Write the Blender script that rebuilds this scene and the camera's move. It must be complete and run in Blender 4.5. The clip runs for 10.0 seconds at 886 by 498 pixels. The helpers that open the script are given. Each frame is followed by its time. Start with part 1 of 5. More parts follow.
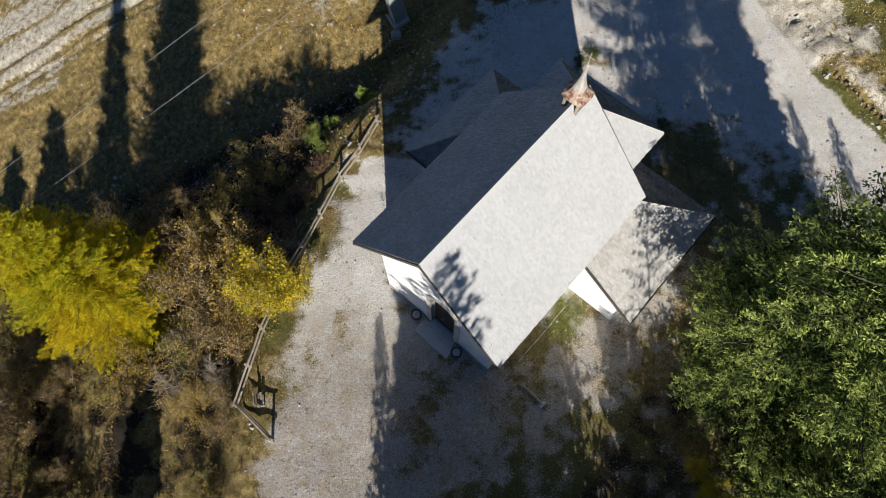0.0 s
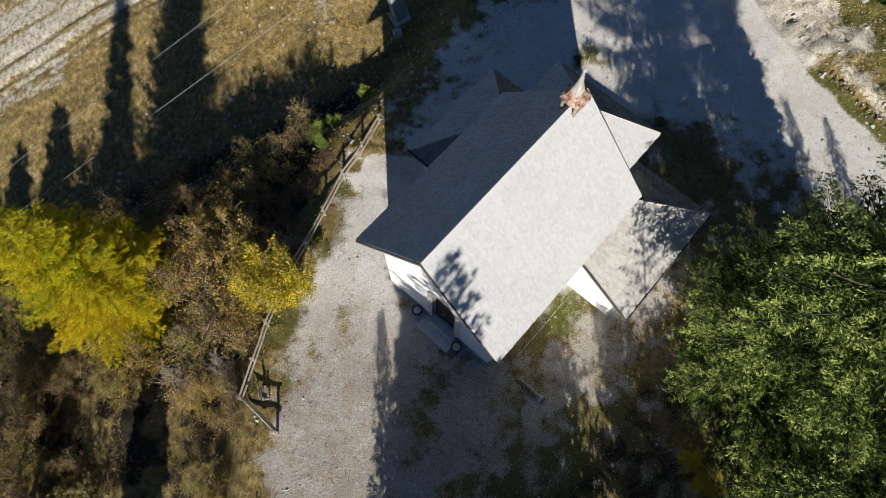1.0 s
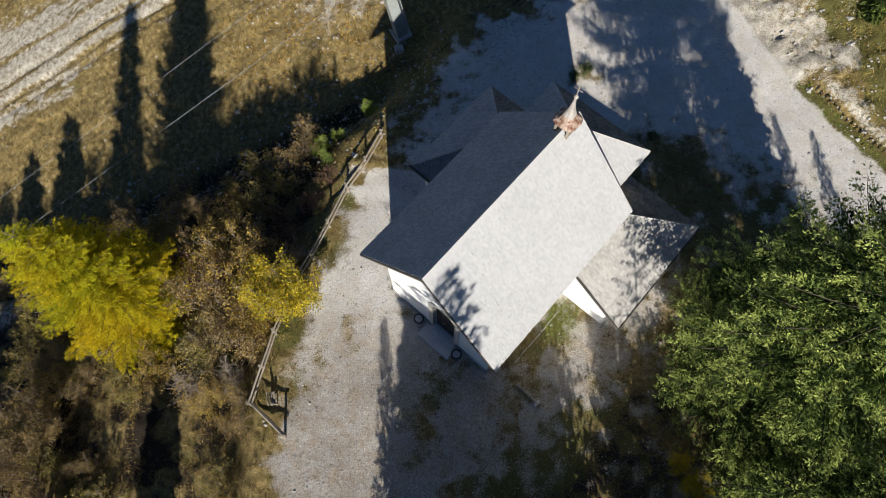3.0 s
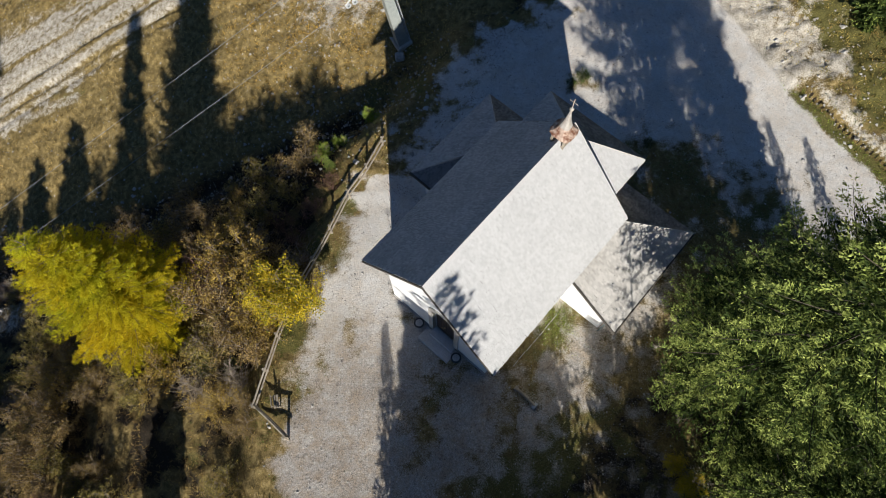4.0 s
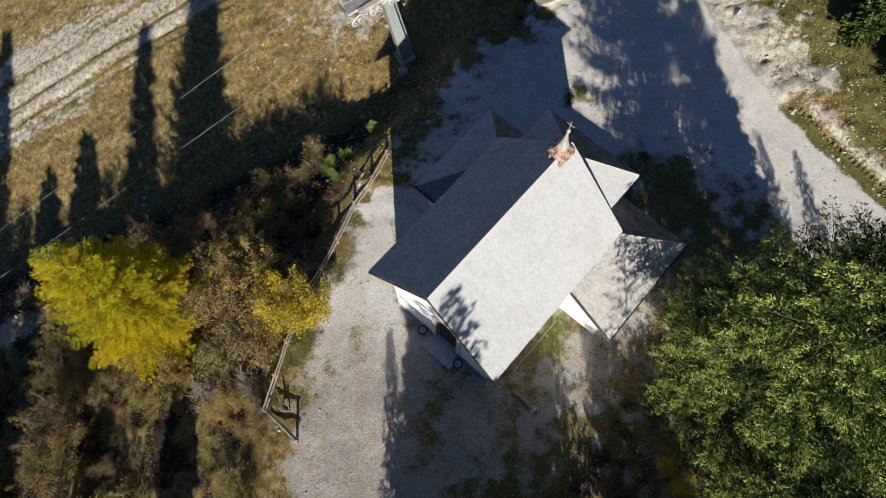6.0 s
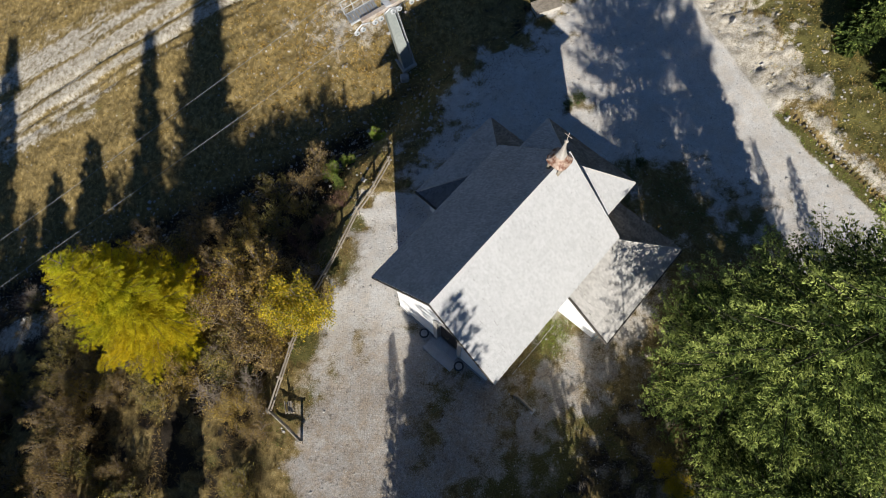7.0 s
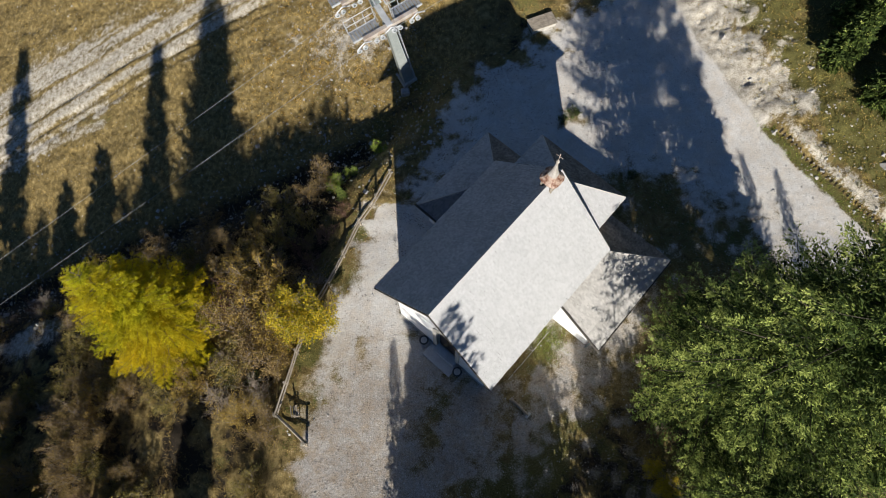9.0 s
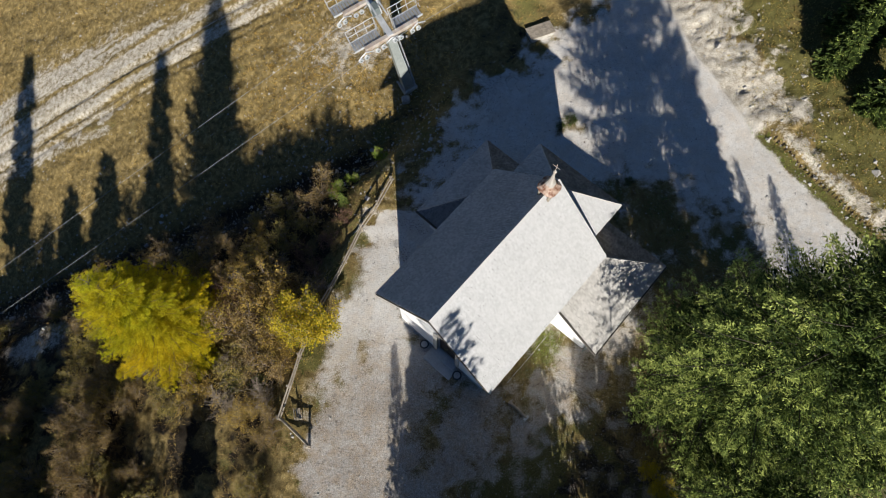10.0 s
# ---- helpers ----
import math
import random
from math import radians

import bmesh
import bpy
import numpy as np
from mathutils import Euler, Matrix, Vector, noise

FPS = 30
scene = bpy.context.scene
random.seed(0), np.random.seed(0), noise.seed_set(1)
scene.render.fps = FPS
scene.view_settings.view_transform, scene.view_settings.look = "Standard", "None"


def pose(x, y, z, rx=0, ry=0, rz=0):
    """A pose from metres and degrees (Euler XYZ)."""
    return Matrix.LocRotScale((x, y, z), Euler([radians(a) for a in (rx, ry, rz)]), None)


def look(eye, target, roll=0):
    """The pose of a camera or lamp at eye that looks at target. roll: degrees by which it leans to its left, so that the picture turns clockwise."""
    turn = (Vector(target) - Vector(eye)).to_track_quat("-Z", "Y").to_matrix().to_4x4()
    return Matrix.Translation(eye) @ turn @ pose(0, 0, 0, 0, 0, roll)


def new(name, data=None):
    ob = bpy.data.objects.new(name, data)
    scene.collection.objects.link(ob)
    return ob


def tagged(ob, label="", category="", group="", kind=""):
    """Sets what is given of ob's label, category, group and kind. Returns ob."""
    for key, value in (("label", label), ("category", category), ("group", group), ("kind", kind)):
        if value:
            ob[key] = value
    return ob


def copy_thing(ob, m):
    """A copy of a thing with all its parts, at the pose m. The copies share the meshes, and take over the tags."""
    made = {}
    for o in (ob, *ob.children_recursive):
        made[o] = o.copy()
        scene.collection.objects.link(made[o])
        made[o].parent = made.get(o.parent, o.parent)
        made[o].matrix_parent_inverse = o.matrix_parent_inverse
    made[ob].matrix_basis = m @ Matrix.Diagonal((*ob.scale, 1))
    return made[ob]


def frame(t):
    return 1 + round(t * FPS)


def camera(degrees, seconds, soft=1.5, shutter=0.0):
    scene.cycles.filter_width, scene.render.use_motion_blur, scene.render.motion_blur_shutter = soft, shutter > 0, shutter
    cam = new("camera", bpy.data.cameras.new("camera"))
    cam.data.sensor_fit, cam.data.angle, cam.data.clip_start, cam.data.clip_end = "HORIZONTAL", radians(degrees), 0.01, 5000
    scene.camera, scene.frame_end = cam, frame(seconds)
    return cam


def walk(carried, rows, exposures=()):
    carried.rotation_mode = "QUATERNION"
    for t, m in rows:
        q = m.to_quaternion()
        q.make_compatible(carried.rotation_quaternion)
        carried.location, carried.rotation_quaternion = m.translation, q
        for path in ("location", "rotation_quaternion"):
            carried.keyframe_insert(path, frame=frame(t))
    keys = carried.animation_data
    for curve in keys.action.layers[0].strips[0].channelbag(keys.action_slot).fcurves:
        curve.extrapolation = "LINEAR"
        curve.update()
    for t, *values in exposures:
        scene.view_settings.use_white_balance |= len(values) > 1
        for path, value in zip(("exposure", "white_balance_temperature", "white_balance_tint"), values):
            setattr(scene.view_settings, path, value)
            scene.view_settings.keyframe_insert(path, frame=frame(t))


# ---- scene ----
cam = camera(71.3, 10.0, soft=0.9)
PATH = [
    (0, (1.003, -0.339, 26.609), (0.9362, 0.3620, 24.7370), 0.45),
    (0.5, (1.007, -0.335, 26.893), (0.9424, 0.3432, 25.0125), 0.39),
    (1, (0.972, -0.334, 27.205), (0.9077, 0.3430, 25.3243), 0.58),
    (1.5, (0.950, -0.299, 27.524), (0.8861, 0.3759, 25.6423), 0.47),
    (2, (0.942, -0.285, 27.857), (0.8781, 0.3911, 25.9761), 0.47),
    (2.5, (0.963, -0.271, 28.172), (0.8974, 0.4051, 26.2907), 0.38),
    (4, (1.016, -0.167, 29.140), (0.9472, 0.5079, 27.2582), 0.07),
    (4.5, (0.956, -0.173, 29.429), (0.8888, 0.5040, 27.5478), 0.18),
    (5, (0.887, -0.166, 29.754), (0.8205, 0.5119, 27.8733), 0.29),
    (5.5, (0.888, -0.161, 30.075), (0.8200, 0.5169, 28.1945), 0.19),
    (7, (0.796, -0.149, 31.123), (0.7292, 0.5280, 29.2423), 0.28),
    (7.5, (0.797, -0.141, 31.469), (0.7295, 0.5360, 29.5885), 0.18),
    (8, (0.816, -0.140, 31.835), (0.7483, 0.5370, 29.9541), 0.28),
    (8.5, (0.842, -0.106, 32.190), (0.7729, 0.5701, 30.3092), 0.18),
    (9, (0.861, -0.086, 32.555), (0.7928, 0.5910, 30.6741), 0.18),
    (9.5, (0.894, -0.053, 32.909), (0.8253, 0.6240, 31.0283), 0.09),
    (10, (0.846, -0.045, 33.267), (0.7780, 0.6341, 31.3866), 0.20),
]
walk(cam, [(t, look(eye, target, roll)) for t, eye, target, roll in PATH])

# ---- world, sun, exposure ----
SUN_EL, SUN_AZ = 25.0, 10.0          # degrees; light travels towards +y and a little to -x
world = bpy.data.worlds.new("world")
scene.world = world
world.use_nodes = True
wn = world.node_tree.nodes
sky = wn.new("ShaderNodeTexSky")
sky.sky_type = "NISHITA"
sky.sun_disc = False
sky.sun_elevation = radians(SUN_EL)
sky.sun_rotation = radians(180 - SUN_AZ)
sky.altitude = 1500
sky.dust_density = 0.1
sky.ozone_density = 7.0
wn["Background"].inputs[1].default_value = 0.048
world.node_tree.links.new(sky.outputs[0], wn["Background"].inputs[0])
sun = new("sun", bpy.data.lights.new("sun", "SUN"))
sun.data.energy, sun.data.angle, sun.data.color = 5.3, radians(0.53), (1.0, 0.945, 0.86)
to_sun = Vector((math.sin(radians(SUN_AZ)) * math.cos(radians(SUN_EL)), -math.cos(radians(SUN_AZ)) * math.cos(radians(SUN_EL)), math.sin(radians(SUN_EL))))
sun.matrix_world = look(to_sun * 200, (0, 0, 0))
scene.view_settings.exposure = 0.46

# ---- small helpers ----
rng = np.random.default_rng(7)


def hash01(ix, iy, seed):
    n = np.sin(ix * 127.1 + iy * 311.7 + seed * 74.7) * 43758.5453
    return n - np.floor(n)


def vnoise(x, y, seed=0):
    """Smooth lattice noise, 0 to 1."""
    ix, iy = np.floor(x), np.floor(y)
    fx, fy = x - ix, y - iy
    fx, fy = fx * fx * (3 - 2 * fx), fy * fy * (3 - 2 * fy)
    a, b = hash01(ix, iy, seed), hash01(ix + 1, iy, seed)
    c, d = hash01(ix, iy + 1, seed), hash01(ix + 1, iy + 1, seed)
    return (a * (1 - fx) + b * fx) * (1 - fy) + (c * (1 - fx) + d * fx) * fy


def fbm(x, y, seed=0, octaves=4):
    total, amp, norm = 0, 1.0, 0
    for k in range(octaves):
        total = total + amp * vnoise(x * 2 ** k + 13.7 * k, y * 2 ** k - 7.3 * k, seed + k)
        norm += amp
        amp *= 0.5
    return total / norm


def step01(a, b, x):
    t = np.clip((x - a) / (b - a), 0, 1)
    return t * t * (3 - 2 * t)


def mesh_from(name, verts, faces, material=None, smooth=False):
    me = bpy.data.meshes.new(name)
    me.from_pydata([tuple(v) for v in verts] if not isinstance(verts, np.ndarray) else verts.tolist(), [], faces if isinstance(faces, list) else faces.tolist())
    if material:
        me.materials.append(material)
    if smooth:
        me.polygons.foreach_set("use_smooth", [True] * len(me.polygons))
    return me


def adopt(ob, parent):
    if parent is not None:
        ob.parent = parent
    return ob


def piece(name, me, parent=None, label="", kind=""):
    ob = adopt(new(name, me), parent)
    return tagged(ob, label=label, kind=kind)


def part(name, bm, material, parent, label="", smooth=False, kind=""):
    me = bpy.data.meshes.new(name)
    bm.to_mesh(me)
    bm.free()
    me.materials.append(material)
    if smooth:
        me.polygons.foreach_set("use_smooth", [True] * len(me.polygons))
    return piece(name, me, parent, label, kind)


def box(bm, lo, hi, bevel=0.0, m=None):
    """A box between two corners, bevelled, moved by m."""
    c = [(a + b) / 2 for a, b in zip(lo, hi)]
    s = [abs(b - a) for a, b in zip(lo, hi)]
    made = bmesh.ops.create_cube(bm, size=1, matrix=Matrix.LocRotScale(c, None, s))["verts"]
    if bevel > 0:
        edges = list({e for v in made for e in v.link_edges})
        out = bmesh.ops.bevel(bm, geom=edges, offset=bevel, segments=1, affect="EDGES")
        made = list({v for f in out["faces"] for v in f.verts} | {v for v in made if v.is_valid})
    if m is not None:
        bmesh.ops.transform(bm, matrix=m, verts=made)
    return made


def prism(bm, outline, offset):
    """A closed solid from a flat polygon and the vector to its other side."""
    a = [bm.verts.new(p) for p in outline]
    b = [bm.verts.new(Vector(p) + Vector(offset)) for p in outline]
    bm.faces.new(a)
    bm.faces.new(b[::-1])
    n = len(a)
    for i in range(n):
        bm.faces.new((a[i], b[i], b[(i + 1) % n], a[(i + 1) % n]))
    bmesh.ops.recalc_face_normals(bm, faces=bm.faces)


def tube(bm, points, radii, sides=6, cap=True):
    """A round bar along points."""
    points = [Vector(p) for p in points]
    if not hasattr(radii, "__len__"):
        radii = [radii] * len(points)
    rings = []
    for i, p in enumerate(points):
        d = (points[min(i + 1, len(points) - 1)] - points[max(i - 1, 0)]).normalized()
        a = d.orthogonal().normalized() if i == 0 else (a - d * a.dot(d)).normalized()
        b = d.cross(a)
        rings.append([bm.verts.new(p + (a * math.cos(2 * math.pi * k / sides) + b * math.sin(2 * math.pi * k / sides)) * radii[i]) for k in range(sides)])
    for r, s in zip(rings, rings[1:]):
        for k in range(sides):
            bm.faces.new((r[k], r[(k + 1) % sides], s[(k + 1) % sides], s[k]))
    if cap:
        bm.faces.new(rings[0][::-1])
        bm.faces.new(rings[-1])


def lathe(bm, profile, sides=16, m=None):
    """A turned solid from (radius, height) pairs."""
    rings = []
    for r, z in profile:
        rings.append([bm.verts.new((r * math.cos(2 * math.pi * k / sides), r * math.sin(2 * math.pi * k / sides), z)) for k in range(sides)])
    for a, b in zip(rings, rings[1:]):
        for k in range(sides):
            bm.faces.new((a[k], a[(k + 1) % sides], b[(k + 1) % sides], b[k]))
    bm.faces.new(rings[0][::-1])
    bm.faces.new(rings[-1])
    if m is not None:
        bmesh.ops.transform(bm, matrix=m, verts=[v for r in rings for v in r])


# ---- materials ----
def nodes_of(name):
    m = bpy.data.materials.new(name)
    m.use_nodes = True
    t = m.node_tree
    return m, t, t.nodes["Principled BSDF"]


def ramp(t, stops, source):
    n = t.nodes.new("ShaderNodeValToRGB")
    r = n.color_ramp
    while len(r.elements) < len(stops):
        r.elements.new(0.5)
    for e, (p, c) in zip(r.elements, stops):
        e.position, e.color = p, (*c, 1)
    t.links.new(source, n.inputs[0])
    return n.outputs[0]


def noise_node(t, scale, detail=6, rough=0.6, coord="Object"):
    c = t.nodes.new("ShaderNodeTexCoord")
    n = t.nodes.new("ShaderNodeTexNoise")
    n.inputs["Scale"].default_value, n.inputs["Detail"].default_value, n.inputs["Roughness"].default_value = scale, detail, rough
    t.links.new(c.outputs[coord], n.inputs["Vector"])
    return n.outputs[0]


def mixed(t, kind, factor, a, b):
    n = t.nodes.new("ShaderNodeMix")
    n.data_type, n.blend_type = "RGBA", kind
    for value, socket in ((factor, n.inputs[0]), (a, n.inputs[6]), (b, n.inputs[7])):
        if isinstance(value, (int, float)):
            socket.default_value = value
        elif isinstance(value, tuple):
            socket.default_value = (*value, 1)
        else:
            t.links.new(value, socket)
    return n.outputs[2]


def bumped(t, bsdf, height, strength, distance):
    b = t.nodes.new("ShaderNodeBump")
    b.inputs["Strength"].default_value, b.inputs["Distance"].default_value = strength, distance
    t.links.new(height, b.inputs["Height"])
    t.links.new(b.outputs[0], bsdf.inputs["Normal"])


def surface(name, dark, light, scale=3.0, fine=40.0, rough=0.8, metal=0.0, bump=0.3, depth=0.01, island=0.0, spread=(0.3, 0.7), grain_depth=1.0):
    """A surface that varies between two colours at two scales; island: how much each piece differs."""
    m, t, b = nodes_of(name)
    big, small = noise_node(t, scale), noise_node(t, fine, 4)
    base = ramp(t, [(spread[0], dark), (spread[1], light)], big)
    grain = ramp(t, [(0.25, (1 - 0.28 * grain_depth,) * 3), (0.75, (1 + 0.15 * grain_depth,) * 3)], small)
    col = mixed(t, "MULTIPLY", 1.0, base, grain)
    if island:
        g = t.nodes.new("ShaderNodeNewGeometry")
        k = ramp(t, [(0, (1 - island,) * 3), (1, (1 + island,) * 3)], g.outputs["Random Per Island"])
        col = mixed(t, "MULTIPLY", 1.0, col, k)
    t.links.new(col, b.inputs["Base Color"])
    b.inputs["Roughness"].default_value, b.inputs["Metallic"].default_value = rough, metal
    bumped(t, b, small, bump, depth)
    return m


def leafy(name, stops, translucent=0.35, rough=0.6, patch=0.25, other=None, scale=1.1, tone=0.0):
    """Leaves or needles: each one its own tone out of stops, larger patches lighter and darker, some light let through."""
    m, t, b = nodes_of(name)
    g = t.nodes.new("ShaderNodeNewGeometry")
    pick = g.outputs["Random Per Island"]
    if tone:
        # young shoots at the tips are lighter; dark inner tones paint the crown's shade
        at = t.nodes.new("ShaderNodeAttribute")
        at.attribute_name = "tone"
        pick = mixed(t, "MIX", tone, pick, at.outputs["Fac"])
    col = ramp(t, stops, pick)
    if other:
        col = mixed(t, "MIX", ramp(t, [(0.40, (0, 0, 0)), (0.58, (1, 1, 1))], noise_node(t, 0.3, 3)), col, ramp(t, other, pick))
    k = ramp(t, [(0.3, (1 - patch,) * 3), (0.7, (1 + patch,) * 3)], noise_node(t, scale, 3))
    col = mixed(t, "MULTIPLY", 1.0, col, k)
    t.links.new(col, b.inputs["Base Color"])
    b.inputs["Roughness"].default_value = rough
    b.inputs["Specular IOR Level"].default_value = 0.12
    tr = t.nodes.new("ShaderNodeBsdfTranslucent")
    t.links.new(col, tr.inputs[0])
    mx = t.nodes.new("ShaderNodeMixShader")
    mx.inputs[0].default_value = translucent
    t.links.new(b.outputs[0], mx.inputs[1])
    t.links.new(tr.outputs[0], mx.inputs[2])
    t.links.new(mx.outputs[0], t.nodes["Material Output"].inputs[0])
    return m


M_SHINGLE = surface("weathered_shingle", (0.455, 0.457, 0.458), (0.49, 0.492, 0.492), 0.5, 34, 0.85, bump=0.5, depth=0.006, island=0.075, grain_depth=0.9)
# moss brown, with the shade of the back hips put into the colour
M_SHINGLE_BACK = surface("shaded_mossy_shingle", (0.15, 0.125, 0.09), (0.34, 0.29, 0.23), 1.3, 25, 0.9, bump=0.4, depth=0.006, island=0.3)
M_SHINGLE_GREY = surface("greyed_shingle", (0.40, 0.385, 0.36), (0.50, 0.485, 0.46), 0.8, 30, 0.88, bump=0.4, depth=0.006, island=0.16, grain_depth=0.6)
# darker, bluer copy that stands in for shade on one annex hip
M_SHINGLE_SHADE = surface("dark_grey_shingle", (0.13, 0.145, 0.16), (0.20, 0.215, 0.23), 0.8, 30, 0.8, bump=0.4, depth=0.006, island=0.2)
M_DECK = surface("dark_roof_board", (0.04, 0.035, 0.03), (0.08, 0.07, 0.06), 2, 20, 0.9)
M_PLASTER = surface("white_plaster", (0.76, 0.76, 0.76), (0.86, 0.86, 0.855), 0.9, 60, 0.9, bump=0.2, depth=0.004)
M_PLINTH = surface("grey_plinth", (0.35, 0.34, 0.32), (0.5, 0.49, 0.46), 1.5, 40, 0.9)
M_STONE = surface("cut_stone", (0.46, 0.45, 0.43), (0.60, 0.585, 0.565), 2.5, 60, 0.85, bump=0.4)
M_PORTAL = surface("pale_portal_stone", (0.45, 0.42, 0.38), (0.58, 0.55, 0.50), 2.5, 60, 0.85)
M_DOOR = surface("dark_door_wood", (0.018, 0.012, 0.009), (0.045, 0.03, 0.022), 4, 50, 0.6, island=0.2)
M_IRON = surface("dark_iron", (0.03, 0.03, 0.03), (0.06, 0.06, 0.06), 5, 60, 0.5, 0.8)
M_BRASS = surface("worn_brass", (0.45, 0.36, 0.2), (0.6, 0.5, 0.3), 5, 60, 0.35, 1.0)
M_COPPER = surface("rusted_sheet", (0.16, 0.065, 0.035), (0.50, 0.38, 0.30), 7, 30, 0.6, 0.1, spread=(0.42, 0.58))
M_LEAD = surface("pale_lead_sheet", (0.34, 0.30, 0.26), (0.54, 0.52, 0.48), 4, 30, 0.55, 0.2)
M_WOOD = surface("weathered_fence_wood", (0.20, 0.17, 0.13), (0.40, 0.35, 0.28), 3, 45, 0.85, island=0.15)
M_STEEL = surface("galvanised_steel", (0.42, 0.44, 0.46), (0.62, 0.64, 0.66), 3, 40, 0.5, 0.3, island=0.1)
M_DARKSTEEL = surface("green_grey_steel", (0.10, 0.13, 0.13), (0.17, 0.20, 0.20), 3, 40, 0.5, 0.2)
M_MAST = surface("grey_green_steel", (0.27, 0.30, 0.29), (0.38, 0.41, 0.39), 2, 40, 0.5, 0.2)
M_GRATE = surface("worn_grating", (0.20, 0.22, 0.24), (0.36, 0.38, 0.40), 4, 40, 0.5, 0.3)
M_RUSTARM = surface("rust_stained_steel", (0.34, 0.25, 0.18), (0.55, 0.52, 0.48), 2.5, 30, 0.6, 0.2)
M_CONCRETE = surface("concrete", (0.33, 0.31, 0.28), (0.48, 0.46, 0.42), 2, 40, 0.9)
M_BARK = surface("conifer_bark", (0.10, 0.075, 0.055), (0.22, 0.18, 0.14), 6, 40, 0.95, bump=0.6)
M_LIMB = surface("dark_limb", (0.03, 0.026, 0.018), (0.07, 0.06, 0.04), 5, 40, 0.9)
M_TWIG = surface("grey_twig", (0.17, 0.135, 0.105), (0.34, 0.29, 0.235), 5, 40, 0.9)
M_TWIG_RED = surface("reddish_twig", (0.12, 0.06, 0.045), (0.24, 0.14, 0.11), 5, 40, 0.9)
M_ROCK = surface("limestone", (0.27, 0.255, 0.23), (0.50, 0.48, 0.45), 3, 30, 0.9, bump=0.6, island=0.2)
M_POT = surface("dark_pot", (0.03, 0.03, 0.032), (0.06, 0.06, 0.06), 5, 60, 0.5)
M_RIM = surface("pale_rim", (0.35, 0.34, 0.32), (0.5, 0.48, 0.46), 5, 60, 0.6)
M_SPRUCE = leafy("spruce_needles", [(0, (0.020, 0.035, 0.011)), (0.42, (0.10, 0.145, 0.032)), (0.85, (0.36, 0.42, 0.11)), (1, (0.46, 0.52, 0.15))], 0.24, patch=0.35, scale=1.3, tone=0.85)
M_GOLDGRASS = leafy("golden_grass_blades", [(0, (0.30, 0.17, 0.04)), (0.5, (0.52, 0.34, 0.08)), (1, (0.68, 0.50, 0.16))], 0.4, patch=0.4)
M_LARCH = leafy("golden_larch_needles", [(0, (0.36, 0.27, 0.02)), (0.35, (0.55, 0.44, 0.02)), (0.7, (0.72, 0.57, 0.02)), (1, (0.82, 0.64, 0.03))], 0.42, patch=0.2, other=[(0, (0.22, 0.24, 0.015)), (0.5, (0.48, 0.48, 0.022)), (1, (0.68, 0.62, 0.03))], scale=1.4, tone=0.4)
M_GOLDLEAF = leafy("golden_brown_leaves", [(0, (0.22, 0.15, 0.045)), (0.5, (0.40, 0.28, 0.075)), (1, (0.62, 0.46, 0.11))], 0.35, patch=0.35, scale=0.9)
M_YELLOW = leafy("yellow_birch_leaves", [(0, (0.16, 0.18, 0.02)), (0.4, (0.46, 0.38, 0.03)), (1, (0.70, 0.52, 0.04))], 0.4)
M_BROWN = leafy("dry_brown_leaves", [(0, (0.13, 0.09, 0.04)), (0.5, (0.27, 0.19, 0.085)), (0.9, (0.40, 0.29, 0.11)), (1, (0.52, 0.38, 0.11))], 0.3, patch=0.4, scale=0.8)
M_OLIVE = leafy("olive_leaves", [(0, (0.08, 0.08, 0.026)), (0.5, (0.25, 0.21, 0.065)), (1, (0.50, 0.40, 0.11))], 0.3)
M_PINE = leafy("young_pine_needles", [(0, (0.12, 0.20, 0.02)), (0.6, (0.26, 0.36, 0.05)), (1, (0.38, 0.44, 0.08))], 0.35)
M_PURPLE = leafy("reddish_leaves", [(0, (0.10, 0.05, 0.038)), (0.6, (0.25, 0.145, 0.10)), (1, (0.42, 0.28, 0.18))], 0.3)
M_DRYGRASS = leafy("dry_grass_blades", [(0, (0.22, 0.15, 0.05)), (0.5, (0.42, 0.30, 0.10)), (1, (0.60, 0.45, 0.18))], 0.4, patch=0.4)
M_JUNIPER = leafy("juniper_needles", [(0, (0.03, 0.05, 0.012)), (0.6, (0.09, 0.13, 0.03)), (1, (0.2, 0.25, 0.06))], 0.2, patch=0.4)
M_GREENGRASS = leafy("green_grass_blades", [(0, (0.05, 0.085, 0.015)), (0.6, (0.11, 0.16, 0.03)), (1, (0.22, 0.24, 0.06))], 0.35)
M_DARKLEAF = leafy("dark_fallen_leaf", [(0, (0.03, 0.022, 0.015)), (0.8, (0.08, 0.055, 0.03)), (1, (0.16, 0.10, 0.04))], 0.1)
M_BLOOM = leafy("pot_plant_leaves", [(0, (0.03, 0.05, 0.015)), (1, (0.10, 0.12, 0.04))], 0.3)


